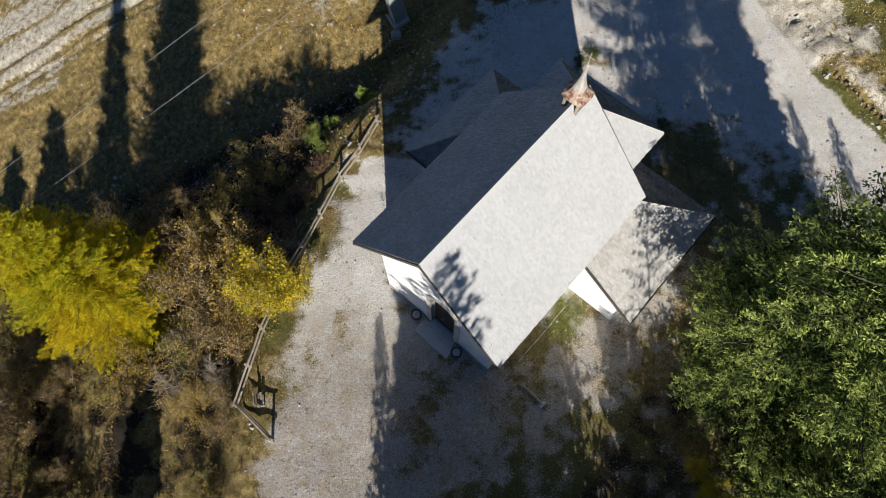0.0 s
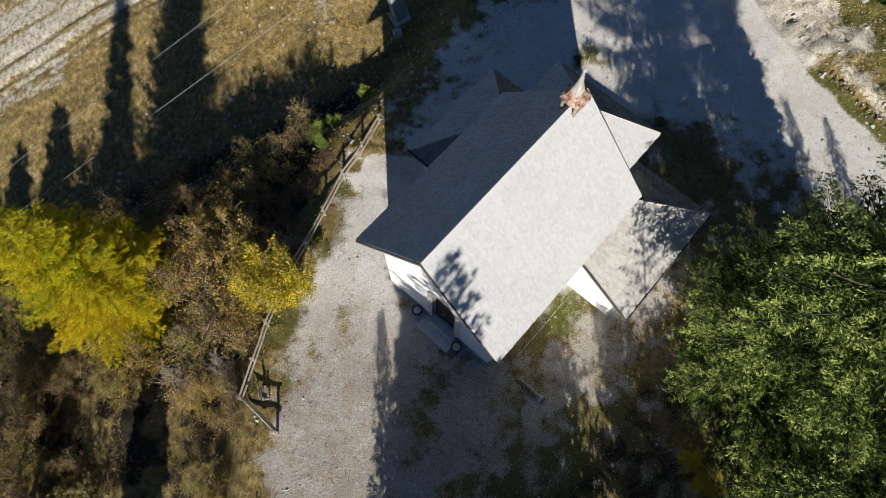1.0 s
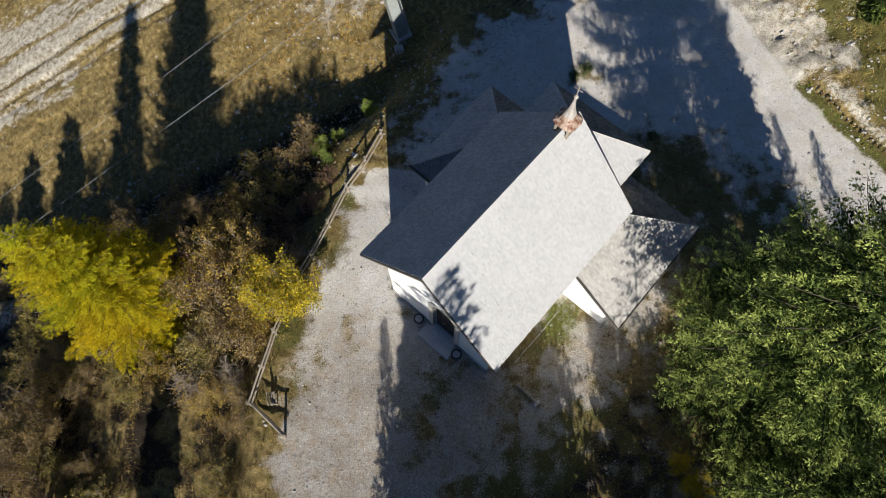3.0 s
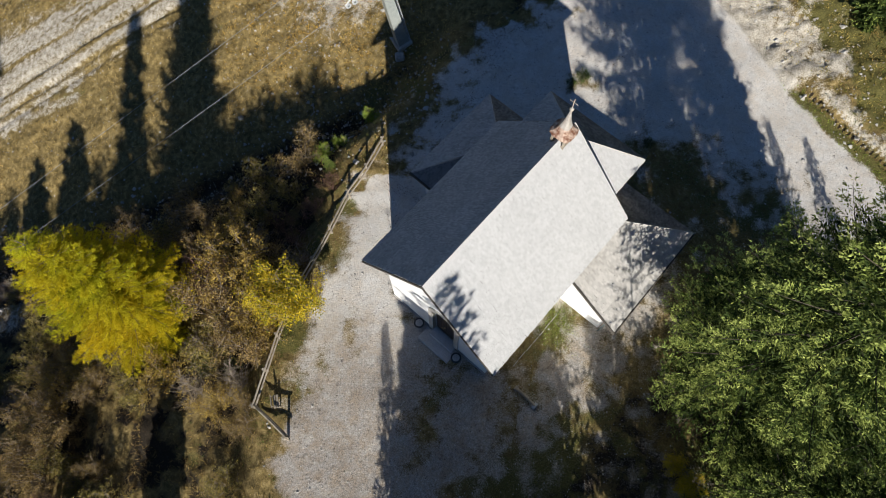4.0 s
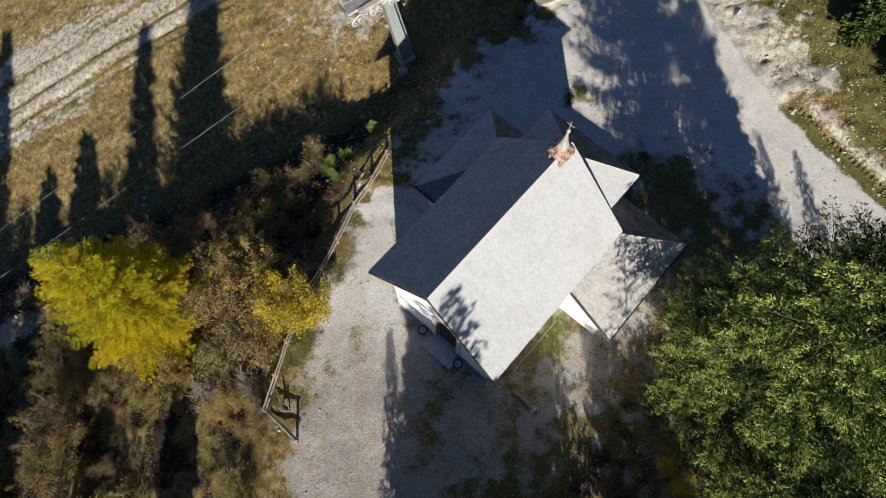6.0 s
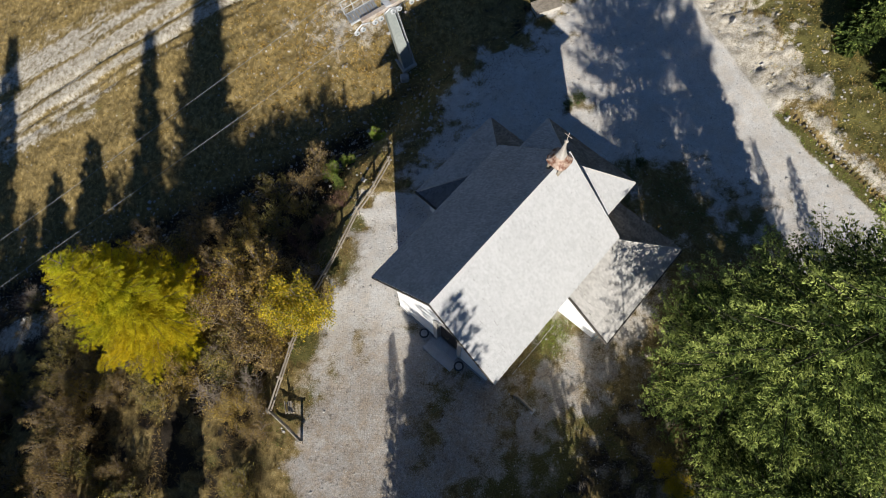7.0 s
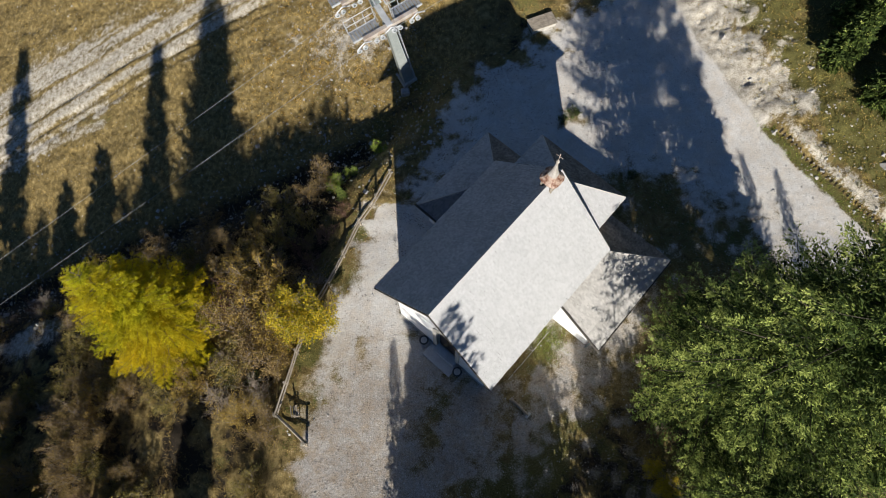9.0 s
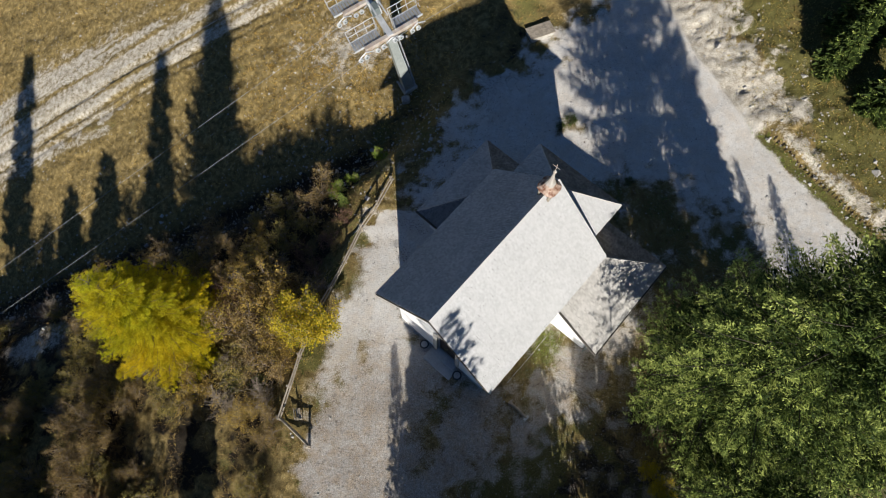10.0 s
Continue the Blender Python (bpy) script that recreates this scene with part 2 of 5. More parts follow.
def ground_material():
    """Gravel, dry meadow, green grass, bare track and rock, mixed by the masks that lie on the sheet."""
    m, t, b = nodes_of("ground")
    at = t.nodes.new("ShaderNodeVertexColor")
    at.layer_name = "cover"
    sep = t.nodes.new("ShaderNodeSeparateColor")
    t.links.new(at.outputs[0], sep.inputs[0])
    tc = t.nodes.new("ShaderNodeTexCoord")
    n1, n2, n3, n4 = noise_node(t, 0.45), noise_node(t, 3.0), noise_node(t, 14.0), noise_node(t, 45.0)
    vor = t.nodes.new("ShaderNodeTexVoronoi")
    vor.inputs["Scale"].default_value = 16.0
    t.links.new(tc.outputs["Object"], vor.inputs["Vector"])
    vor2 = t.nodes.new("ShaderNodeTexVoronoi")
    vor2.inputs["Scale"].default_value = 9.0
    t.links.new(tc.outputs["Object"], vor2.inputs["Vector"])

    def lum(stops, src):
        return ramp(t, [(p, (v, v, v)) for p, v in stops], src)

    gravel = ramp(t, [(0.25, (0.38, 0.36, 0.335)), (0.5, (0.49, 0.475, 0.45)), (0.75, (0.60, 0.585, 0.56))], n1)
    gravel = mixed(t, "MULTIPLY", 1.0, gravel, lum([(0.32, 0.66), (0.68, 1.22)], n4))
    gravel = mixed(t, "MULTIPLY", 1.0, gravel, lum([(0.0, 0.62), (0.25, 0.92), (0.8, 1.05), (1.0, 1.35)], vor.outputs["Color"]))
    gravel = mixed(t, "MULTIPLY", 1.0, gravel, lum([(0.3, 0.64), (0.65, 1.13)], n3))
    gravel = mixed(t, "MULTIPLY", 1.0, gravel, ramp(t, [(0.42, (1.0, 1.0, 1.0)), (0.60, (0.90, 0.80, 0.68))], noise_node(t, 1.3, 8, 0.75)))
    gravel = mixed(t, "MULTIPLY", 0.8, gravel, lum([(0.34, 0.6), (0.42, 1.0)], n2))
    pave = t.nodes.new("ShaderNodeVertexColor")
    pave.layer_name = "paving"
    psep = t.nodes.new("ShaderNodeSeparateColor")
    t.links.new(pave.outputs[0], psep.inputs[0])
    # trodden yard gravel is warm and worn, the road has fresh pale limestone chippings
    yardcol = mixed(t, "MULTIPLY", 1.0, gravel, (0.88, 0.855, 0.83))
    roadcol = mixed(t, "MULTIPLY", 1.0, mixed(t, "MIX", 0.45, gravel, (0.50, 0.495, 0.48)), (1.32, 1.31, 1.29))
    gravel = mixed(t, "MIX", psep.outputs[0], yardcol, roadcol)
    dry = ramp(t, [(0.25, (0.075, 0.056, 0.02)), (0.5, (0.215, 0.158, 0.062)), (0.75, (0.45, 0.34, 0.145))], n2)
    dry = mixed(t, "MULTIPLY", 1.0, dry, lum([(0.3, 0.6), (0.7, 1.25)], n3))
    dry = mixed(t, "MULTIPLY", 1.0, dry, lum([(0.3, 0.75), (0.7, 1.2)], n4))
    green = ramp(t, [(0.3, (0.05, 0.052, 0.017)), (0.7, (0.17, 0.15, 0.046))], n3)
    # near-black earth: shade under bushes and trees is put into its colour
    shaded_soil = ramp(t, [(0.3, (0.012, 0.010, 0.007)), (0.7, (0.042, 0.032, 0.021))], n3)
    rock = ramp(t, [(0.3, (0.32, 0.28, 0.22)), (0.65, (0.58, 0.54, 0.46))], n2)
    rock = mixed(t, "MULTIPLY", 1.0, rock, lum([(0.35, 0.55), (0.6, 1.12)], n3))

    speck = mixed(t, "MIX", 0.45, mixed(t, "MIX", 0.5, n2, n3), n4)

    def rough_edge(mask, src, width, soft=0.08):
        a = t.nodes.new("ShaderNodeMath")
        a.operation = "MULTIPLY_ADD"
        a.inputs[1].default_value, a.inputs[2].default_value = width, -width / 2
        t.links.new(src, a.inputs[0])
        s = t.nodes.new("ShaderNodeMath")
        s.operation = "ADD"
        t.links.new(mask, s.inputs[0])
        t.links.new(a.outputs[0], s.inputs[1])
        r = t.nodes.new("ShaderNodeMapRange")
        r.inputs[1].default_value, r.inputs[2].default_value = 0.5 - soft, 0.5 + soft
        t.links.new(s.outputs[0], r.inputs[0])
        return r.outputs[0]

    col = mixed(t, "MIX", rough_edge(sep.outputs[1], n2, 0.7), dry, green)
    shaded_soil_mask = t.nodes.new("ShaderNodeMath")
    shaded_soil_mask.operation = "SUBTRACT"
    shaded_soil_mask.inputs[0].default_value = 1.0
    t.links.new(at.outputs["Alpha"], shaded_soil_mask.inputs[1])
    col = mixed(t, "MIX", rough_edge(shaded_soil_mask.outputs[0], n2, 0.6), col, shaded_soil)
    col = mixed(t, "MIX", rough_edge(sep.outputs[0], speck, 3.0, 0.24), col, gravel)
    col = mixed(t, "MIX", rough_edge(sep.outputs[2], speck, 2.0), col, rock)
    t.links.new(col, b.inputs["Base Color"])
    b.inputs["Roughness"].default_value = 0.95
    b.inputs["Specular IOR Level"].default_value = 0.2
    h = mixed(t, "MIX", 0.35, mixed(t, "MIX", 0.5, n3, n4), vor.outputs["Color"])
    bumped(t, b, h, 0.85, 0.05)
    return m


# ---- ground ----
def edge_x(y):
    """The western rim of the level yard."""
    q = np.maximum(y - 4, 0)
    return -7.4 + 0.16 * q + 0.02 * q ** 1.5 + 0.10 * np.maximum(2 - y, 0)


def yard_rim(y):
    """Where the gravel ends behind the chapel."""
    return np.interp(y, (13.7, 17.2, 19.5, 22.0, 23.2, 25, 29, 60), (-2.4, -1.7, -1.0, 0.2, 1.0, 3.6, 7.0, 26))


def bank_distance(x, y):
    edge = np.interp(y, (-40, 10, 16, 18.5, 21.2, 22.6, 24, 27, 29, 60), (60, 28, 22.7, 20.2, 17.8, 16.9, 16.0, 14.0, 13.0, 0))
    return (x - edge) * 0.75


def height(x, y):
    x, y = np.asarray(x, float), np.asarray(y, float)
    meadow = np.maximum(0.32 * x + 0.2 * (np.minimum(y, 90) - 24) + 0.1, -45)
    ys = 17.5 + 0.37 * (x + 9)
    stream = np.maximum(0.32 * x + 0.2 * (ys - 24) - 0.3, -46)
    d = ys - y
    rim = edge_x(y) - x
    near = np.minimum(-0.37 * np.maximum(rim, 0) - 0.5 * step01(0, 1.5, rim), stream + 0.85 * np.maximum(d, 0))
    near = np.maximum(near, -46)
    far = meadow + (stream - meadow) * np.exp(-np.maximum(-d, 0) / 2.0)
    left = np.where(d > 0, near, far)
    yard = 0.05 * np.clip(y - 15, 0, 60) - 0.02 * np.clip(x - 8, 0, 15) * step01(12, 22, y)
    s = bank_distance(x, y)
    yard = yard + 0.55 * step01(0.1, 1.6, s) + 0.24 * np.clip(s - 1, 0, 120)
    k = step01(-3.5, 0.3, x - (-4 + 0.67 * (y - 16))) * step01(12, 15, y)
    return left * (1 - k) + yard * k


def z_at(x, y):
    return float(height(x, y))


def uneven(x, y):
    """Small relief of the ground, larger off the yard."""
    wild = cover_masks(x, y)[3]
    return (fbm(x * 0.5, y * 0.5, 3) - 0.5) * (0.08 + 0.5 * wild) + (fbm(x * 2.2, y * 2.2, 9) - 0.5) * (0.03 + 0.22 * wild)


TRACK = [(-60, 10), (-38.4, 20.5), (-33, 23.4), (-25.6, 26.8), (-18.6, 30.0), (-11.4, 32.6), (0, 37)]


def polyline_distance(x, y, points):
    best = np.full(np.shape(x), 1e9)
    for (ax, ay), (bx, by) in zip(points, points[1:]):
        t = np.clip(((x - ax) * (bx - ax) + (y - ay) * (by - ay)) / ((bx - ax) ** 2 + (by - ay) ** 2), 0, 1)
        dx, dy = x - ax - t * (bx - ax), y - ay - t * (by - ay)
        side = np.sign((bx - ax) * dy - (by - ay) * dx)
        dd = np.hypot(dx, dy)
        best = np.where(dd < np.abs(best), dd * np.where(side == 0, 1, side), best)
    return best


def cover_masks(x, y):
    """Gravel, green, rock, wildness and shade-darkened soil at each place, 0 to 1."""
    n, n2, n3 = fbm(x * 0.35, y * 0.35, 21), fbm(x * 1.1, y * 1.1, 31), fbm(x * 1.5, y * 1.5, 37, 5)
    rim = x - edge_x(y)
    xb = -4 + 0.67 * (y - 16)
    s = bank_distance(x, y)
    yard = step01(0.0, 1.8, rim + (n3 - 0.5) * 3.0)
    yard = np.where(y > 14, np.minimum(yard, step01(-0.6, 3.0, x - yard_rim(y) + 1.0 + (n3 - 0.5) * 7.0)), yard)
    yard = yard * (1 - step01(0.1, 1.0, s + (n2 - 0.5) * 1.2))
    gravel = yard.copy()
    # grass that has crept into the yard, round the church and at its eastern side
    worn = np.zeros_like(x)
    for cx, cy, rx, ry, w in ((0.3, 3.1, 0.9, 1.3, 1.05), (-0.1, 1.0, 0.9, 1.4, 0.75), (5.1, 3.6, 1.1, 0.9, 1.05), (3.7, 3.5, 0.8, 1.0, 0.6), (4.6, 6.0, 1.6, 1.2, 1.3), (5.9, 6.9, 1.2, 1.5, 1.25), (3.2, 5.1, 1.1, 0.8, 1.1), (-4.2, 5.5, 0.7, 1.1, 0.5), (-4.9, 4.0, 0.6, 1.2, 0.6), (-5.1, 9.8, 0.6, 1.1, 0.55), (-5.8, 2.6, 0.7, 1.1, 0.6), (-6.9, 5.2, 0.9, 1.2, 0.9), (11.8, 14.8, 3.4, 2.6, 1.4), (9.8, 16.6, 1.5, 1.2, 1.3), (14.8, 11.0, 4.5, 4.2, 1.4), (13.0, 4.0, 4.6, 6.0, 1.1), (16.0, 13.8, 1.9, 1.8, 1.1), (-1.8, 7.9, 0.5, 0.9, 0.9), (-1.3, 6.6, 0.6, 0.5, 0.9), (1.9, 4.7, 1.1, 0.4, 0.95), (0.8, 4.6, 0.5, 0.3, 0.8), (6.3, 20.6, 1.0, 0.6, 0.8)):
        worn = np.maximum(worn, w * np.exp(-(((x - cx) / rx) ** 2 + ((y - cy) / ry) ** 2) ** 1.5))
    brink = np.interp(x, (-2, 1.1, 3.0, 4.6, 6.3, 8.4, 10.4, 12, 14), (-4, -1.2, 0.4, 1.4, 2.6, 4.4, 7.3, 8.5, 9)) - y
    worn = np.maximum(worn, 1.15 * step01(-2.0, 1.9, brink + (n2 - 0.5) * 3.6) * (x > -1))
    gravel = np.clip(gravel - np.clip(worn * 0.85 + (n3 - 0.5) * 2.0 * (worn > 0.03), 0, 1) * 0.9, 0, 1)
    d = polyline_distance(x, y, TRACK)
    wide = 2.5 + 1.5 * step01(-20, -34, x)
    along = x * 0.906 + y * 0.423
    streak = fbm(along * 0.10, d * 2.3 + 40, 55, 3)
    track = step01(wide + 1.0, wide - 0.8, np.abs(d - 0.9 - 0.6 * step01(-20, -34, x)) + (n3 - 0.5) * 2.6) * step01(-3, -12, x)
    streak = 0.62 * streak + 0.38 * fbm(along * 0.35, d * 5.5 + 90, 57, 3)
    track = track * np.clip(-0.75 + 3.0 * streak + 0.3 * step01(-20, -32, x) - 0.35 * step01(-20, -10, x), 0, 1)
    d2 = polyline_distance(x, y, [(-36, 28.5), (-27, 31.5), (-20, 37), (-15, 44)])
    track = np.maximum(track, 0.66 * step01(1.1, 0.2, np.abs(d2) + (n3 - 0.5) * 2.2))
    d3 = polyline_distance(x, y, [(-45, 15.5), (-36, 19.8), (-31.5, 21.4), (-28, 22.5)])
    track = np.maximum(track, 0.8 * step01(0.8, 0.2, np.abs(d3) + (n2 - 0.5) * 0.5))
    upper = step01(20.6, 21.8, y + (n - 0.5) * 2)
    rock = upper * step01(-0.2, 0.3, s) * step01(4.6, 1.6, s + (n3 - 0.5) * 5) * (0.30 + 0.8 * n2)
    rock = np.maximum(rock, (1 - upper) * step01(0.92, 1.05, s) * step01(2.4, 1.3, s + (n3 - 0.5) * 2.2) * (0.25 + 0.75 * n2))
    rock = np.maximum(rock, 0.6 * track)
    rock = np.maximum(rock, 0.75 * np.exp(-(((x + 27.5 - (y - 5)) / 2.6) ** 2 + ((y - 5.2) / 1.8) ** 2)) * (0.5 + n3))
    rock = np.maximum(rock, 0.66 * np.exp(-(((x + 8.0) / 4.6) ** 2 + ((y - 26.8) / 3.8) ** 2)) * (0.3 + n3))
    scree = 0.55 * np.exp(-(((x + 11.5) / 3.4) ** 2 + ((y - 27.5) / 3.0) ** 2))
    rock = np.maximum(rock, scree * (n2 > 0.55))
    wild = np.clip(1 - yard, 0, 1) * (1 - 0.7 * np.clip(track, 0, 1))
    gravel = gravel * (1 - (1 - upper) * step01(-0.15, 0.25, s + (n2 - 0.5) * 0.5))
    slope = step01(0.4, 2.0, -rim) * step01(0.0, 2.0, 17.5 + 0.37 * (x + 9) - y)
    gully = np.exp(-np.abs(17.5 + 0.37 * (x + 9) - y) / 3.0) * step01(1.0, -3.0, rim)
    # darkened earth where slope, gully and wood edge lie in shade
    shaded_soil = np.clip(0.52 * slope + 0.75 * gully + 1.2 * (n2 - 0.5) * (slope > 0.1), 0, 1) * (x < 0)
    shaded_soil = np.maximum(shaded_soil, step01(0.3, 2.2, brink) * (x > 1) * (x < 20) * (0.2 + 0.6 * n2))
    # the shaded strip beyond the yard rim is darkened by the same mask
    shaded_soil = np.maximum(shaded_soil, 0.5 * step01(-0.3, 1.0, yard_rim(y) - x) * step01(7.0, 4.0, yard_rim(y) - x) * step01(15, 18, y) * (0.4 + 0.8 * n2))
    shaded_soil = np.maximum(shaded_soil, (1 - upper) * 0.9 * np.exp(-((s - 0.85) / 0.10) ** 2))
    green = np.clip(0.30 + 0.9 * (n - 0.5) + 0.12 * worn + 0.20 * step01(18, 23, x) , 0, 1)
    for cx, cy, rr in ((5.7, 7.0, 1.3), (-6.9, 5.2, 1.2), (-6.4, 9.6, 0.9), (-5.2, 12.2, 0.8)):
        green = np.maximum(green, 0.9 * np.exp(-((x - cx) ** 2 + (y - cy) ** 2) / rr ** 2))
    green = np.where((x < -6) & (y > 18), green - 0.12, green)
    green = green + 0.32 * step01(1.6, 3.0, s) + 0.06 * step01(8.5, 6.0, y) * step01(2.0, 4.0, x)
    green = np.maximum(green, 0.8 * (1 - upper) * step01(-0.2, 0.2, s) * step01(0.8, 0.6, s))
    return gravel, green, rock, wild, shaded_soil


def build_ground():
    def spread(lo, hi, step, reach):
        core = np.arange(lo, hi + step / 2, step)
        out, s, g = [], step, 0.0
        while g < reach:
            s *= 1.25
            g += s
            out.append(g)
        out = np.array(out)
        return np.concatenate((lo - out[::-1], core, hi + out))
    xs, ys = spread(-44, 31, 0.21, 1500), spread(-6, 42, 0.21, 1500)
    X, Y = np.meshgrid(xs, ys)
    Z = height(X, Y) + uneven(X, Y) * step01(400, 60, np.hypot(X, Y))
    d = polyline_distance(X, Y, TRACK)
    near = (np.abs(d) < 3) & (X < -12)
    Z = Z - np.where(near, 0.17 * (np.exp(-((d - 0.9) / 0.22) ** 2) + np.exp(-((d + 0.7) / 0.22) ** 2) + 0.7 * np.exp(-((d + 1.5) / 0.18) ** 2)) * (0.6 + fbm(X, Y, 5)), 0)
    s = bank_distance(X, Y)
    Z = Z - 0.22 * np.exp(-((s - 0.85) / 0.17) ** 2) * step01(21.6, 20.8, Y) * step01(8, 12, Y)
    crag = step01(0.1, 0.8, s) * step01(5.5, 2.5, s) * step01(19, 21.5, Y)
    Z = Z + crag * ((np.abs(fbm(X * 1.1 + Y * 0.5, Y * 1.4, 44) - 0.5) - 0.1) * -0.3 + (fbm(X * 2.6, Y * 2.6, 45) - 0.5) * 0.55)
    nx, ny = len(xs), len(ys)
    verts = np.stack((X.ravel(), Y.ravel(), Z.ravel()), 1)
    i = np.arange((ny - 1) * (nx - 1))
    r, c = i // (nx - 1), i % (nx - 1)
    a = r * nx + c
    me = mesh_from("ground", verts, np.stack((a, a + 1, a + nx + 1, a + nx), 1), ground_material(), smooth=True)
    gravel, green, rock, wild, shaded_soil = cover_masks(X, Y)
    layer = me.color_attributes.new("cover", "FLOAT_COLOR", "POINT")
    layer.data.foreach_set("color", np.stack((gravel, green, rock, 1 - shaded_soil), -1).astype(np.float32).ravel())
    road = step01(3.5, 10, Y - 0.25 * X + (fbm(X * 0.5, Y * 0.5, 20) - 0.5) * 4)
    zero = np.zeros_like(road)
    layer = me.color_attributes.new("paving", "FLOAT_COLOR", "POINT")
    layer.data.foreach_set("color", np.stack((road, zero, zero, zero + 1), -1).astype(np.float32).ravel())
    ob = new("ground", me)
    return tagged(ob, "gravel yard, dry alpine meadow and bushy slope", "ground", kind="structure")


build_ground()


def surface_z(x, y):
    """Ground height with its small relief."""
    x, y = np.atleast_1d(np.asarray(x, float)), np.atleast_1d(np.asarray(y, float))
    return height(x, y) + uneven(x, y)

# ---- the chapel ----
# Local axes: x across (towards the sunny slope), y along the ridge to the back, z up.
chapel = new("chapel")
chapel.matrix_world = pose(-0.23, 5.42, 0, 0, 0, -35.7)
tagged(chapel, "white plastered alpine chapel with silver-grey wooden shingle roofs", "chapel")
RIDGE, EAVE, HALF, LONG, TOP_END = 9.75, 5.72, 3.42, 8.56, 8.2
C_RIDGE, C_EAVE, C_HALF, C_END = 8.35, 6.38, 2.46, 10.8


def shingles(name, corners, material, parent, row=0.13, wide=(0.05, 0.13), label="", seed=1):
    """Rows of split shingles over a flat convex polygon whose first edge is the eave; each one is a thin wedge that overlaps the row below."""
    pts = [Vector(c) for c in corners]
    e = (pts[1] - pts[0]).normalized()
    n = e.cross(pts[-1] - pts[0]).normalized()
    if n.z < 0:
        n = -n
    s = n.cross(e)
    if s.z < 0:
        s = -s
    flat = [((p - pts[0]).dot(e), (p - pts[0]).dot(s)) for p in pts]
    top = max(b for a, b in flat)
    r = np.random.default_rng(seed)
    verts, faces = [], []
    b = -0.03
    while b < top - 0.02:
        probe = min(max(b + 0.06, 0.001), top - 0.001)
        cuts = []
        for (a0, b0), (a1, b1) in zip(flat, flat[1:] + flat[:1]):
            if (b0 - probe) * (b1 - probe) < 0:
                cuts.append(a0 + (a1 - a0) * (probe - b0) / (b1 - b0))
        if len(cuts) >= 2:
            lo, hi = min(cuts), max(cuts)
            def span(bb):
                bb = min(max(bb, 0.0005), top - 0.0005)
                c = [a0 + (a1 - a0) * (bb - b0) / (b1 - b0) for (a0, b0), (a1, b1) in zip(flat, flat[1:] + flat[:1]) if (b0 - bb) * (b1 - bb) < 0]
                return (min(c), max(c)) if len(c) > 1 else (lo, lo)
            a = min(lo, span(b)[0]) - r.uniform(0, 0.05)
            hi = max(hi, span(b)[1])
            while a < hi:
                w = r.uniform(*wide)
                a1, open_joint = min(a + w, hi + 0.02), r.uniform(0.004, 0.010) if r.random() < 0.8 else r.uniform(0.012, 0.024)
                drop, lift = r.uniform(-0.018, 0.018), r.uniform(0.0, 0.010)
                b0, b1 = b + drop, min(b + row * 1.7, top + 0.02)
                t = 0.016 + lift
                base = len(verts)
                (l0, h0), (l1, h1) = span(b0), span(b1)
                def fit(aa, bb):
                    q = (l0, h0) if bb == b0 else (l1, h1)
                    return min(max(aa, q[0] - 0.01), q[1] + 0.01)
                for aa, bb, h in ((a, b0, 0.004), (a1 - open_joint, b0, 0.004), (a1 - open_joint, b1, 0.001), (a, b1, 0.001),
                                  (a, b0, 0.014 + t), (a1 - open_joint, b0, 0.014 + t + r.uniform(-0.003, 0.004)), (a1 - open_joint, b1, 0.008), (a, b1, 0.008)):
                    verts.append(pts[0] + e * fit(aa, bb) + s * bb + n * h)
                for f in ((4, 5, 6, 7), (0, 1, 5, 4), (1, 2, 6, 5), (3, 0, 4, 7)):
                    faces.append([base + k for k in f])
                a = a1
        b += row
    return piece(name, mesh_from(name, [tuple(v) for v in verts], faces, material), parent, label, "stuff")


def slope(name, corners, material, label="", thick=0.11, seed=1, row=0.14):
    """One side of a roof: a boarded slab and the shingles on it."""
    pts = [Vector(c) for c in corners]
    n = (pts[1] - pts[0]).cross(pts[-1] - pts[0]).normalized()
    if n.z < 0:
        n = -n
    bm = bmesh.new()
    prism(bm, [p - n * 0.002 for p in pts], -n * thick)
    ob = part(name, bm, M_DECK, chapel, label)
    shingles("shingle", corners, material, ob, row=row, seed=seed)
    return ob


# walls
def wall_block(name, outline, z0, top, label=""):
    """Upright walls over a ground outline up to a given height at each corner, 0.5 m thick where open."""
    bm = bmesh.new()
    low = [bm.verts.new((x, y, z0)) for x, y in outline]
    high = [bm.verts.new((x, y, t)) for (x, y), t in zip(outline, top)]
    n = len(low)
    for i in range(n):
        bm.faces.new((low[i], low[(i + 1) % n], high[(i + 1) % n], high[i]))
    bm.faces.new(high)
    bm.faces.new(low[::-1])
    bmesh.ops.recalc_face_normals(bm, faces=bm.faces)
    return part(name, bm, M_PLASTER, chapel, label)


WALL, FRONT = 2.88, 0.70
slope_k = (RIDGE - EAVE) / HALF


def roof_z(x):
    return RIDGE - abs(x) * slope_k - 0.16


DOOR_X, DOOR_W, DOOR_TOP, SILL = 0.34, 0.62, 3.55, 0.36


def arch(cx, half, spring, z0, count=12):
    """The outline of a round-headed opening, from its left foot over the top to its right foot."""
    return [(cx - half, z0)] + [(cx - half * math.cos(math.pi * k / count), spring + half * math.sin(math.pi * k / count)) for k in range(count + 1)] + [(cx + half, z0)]


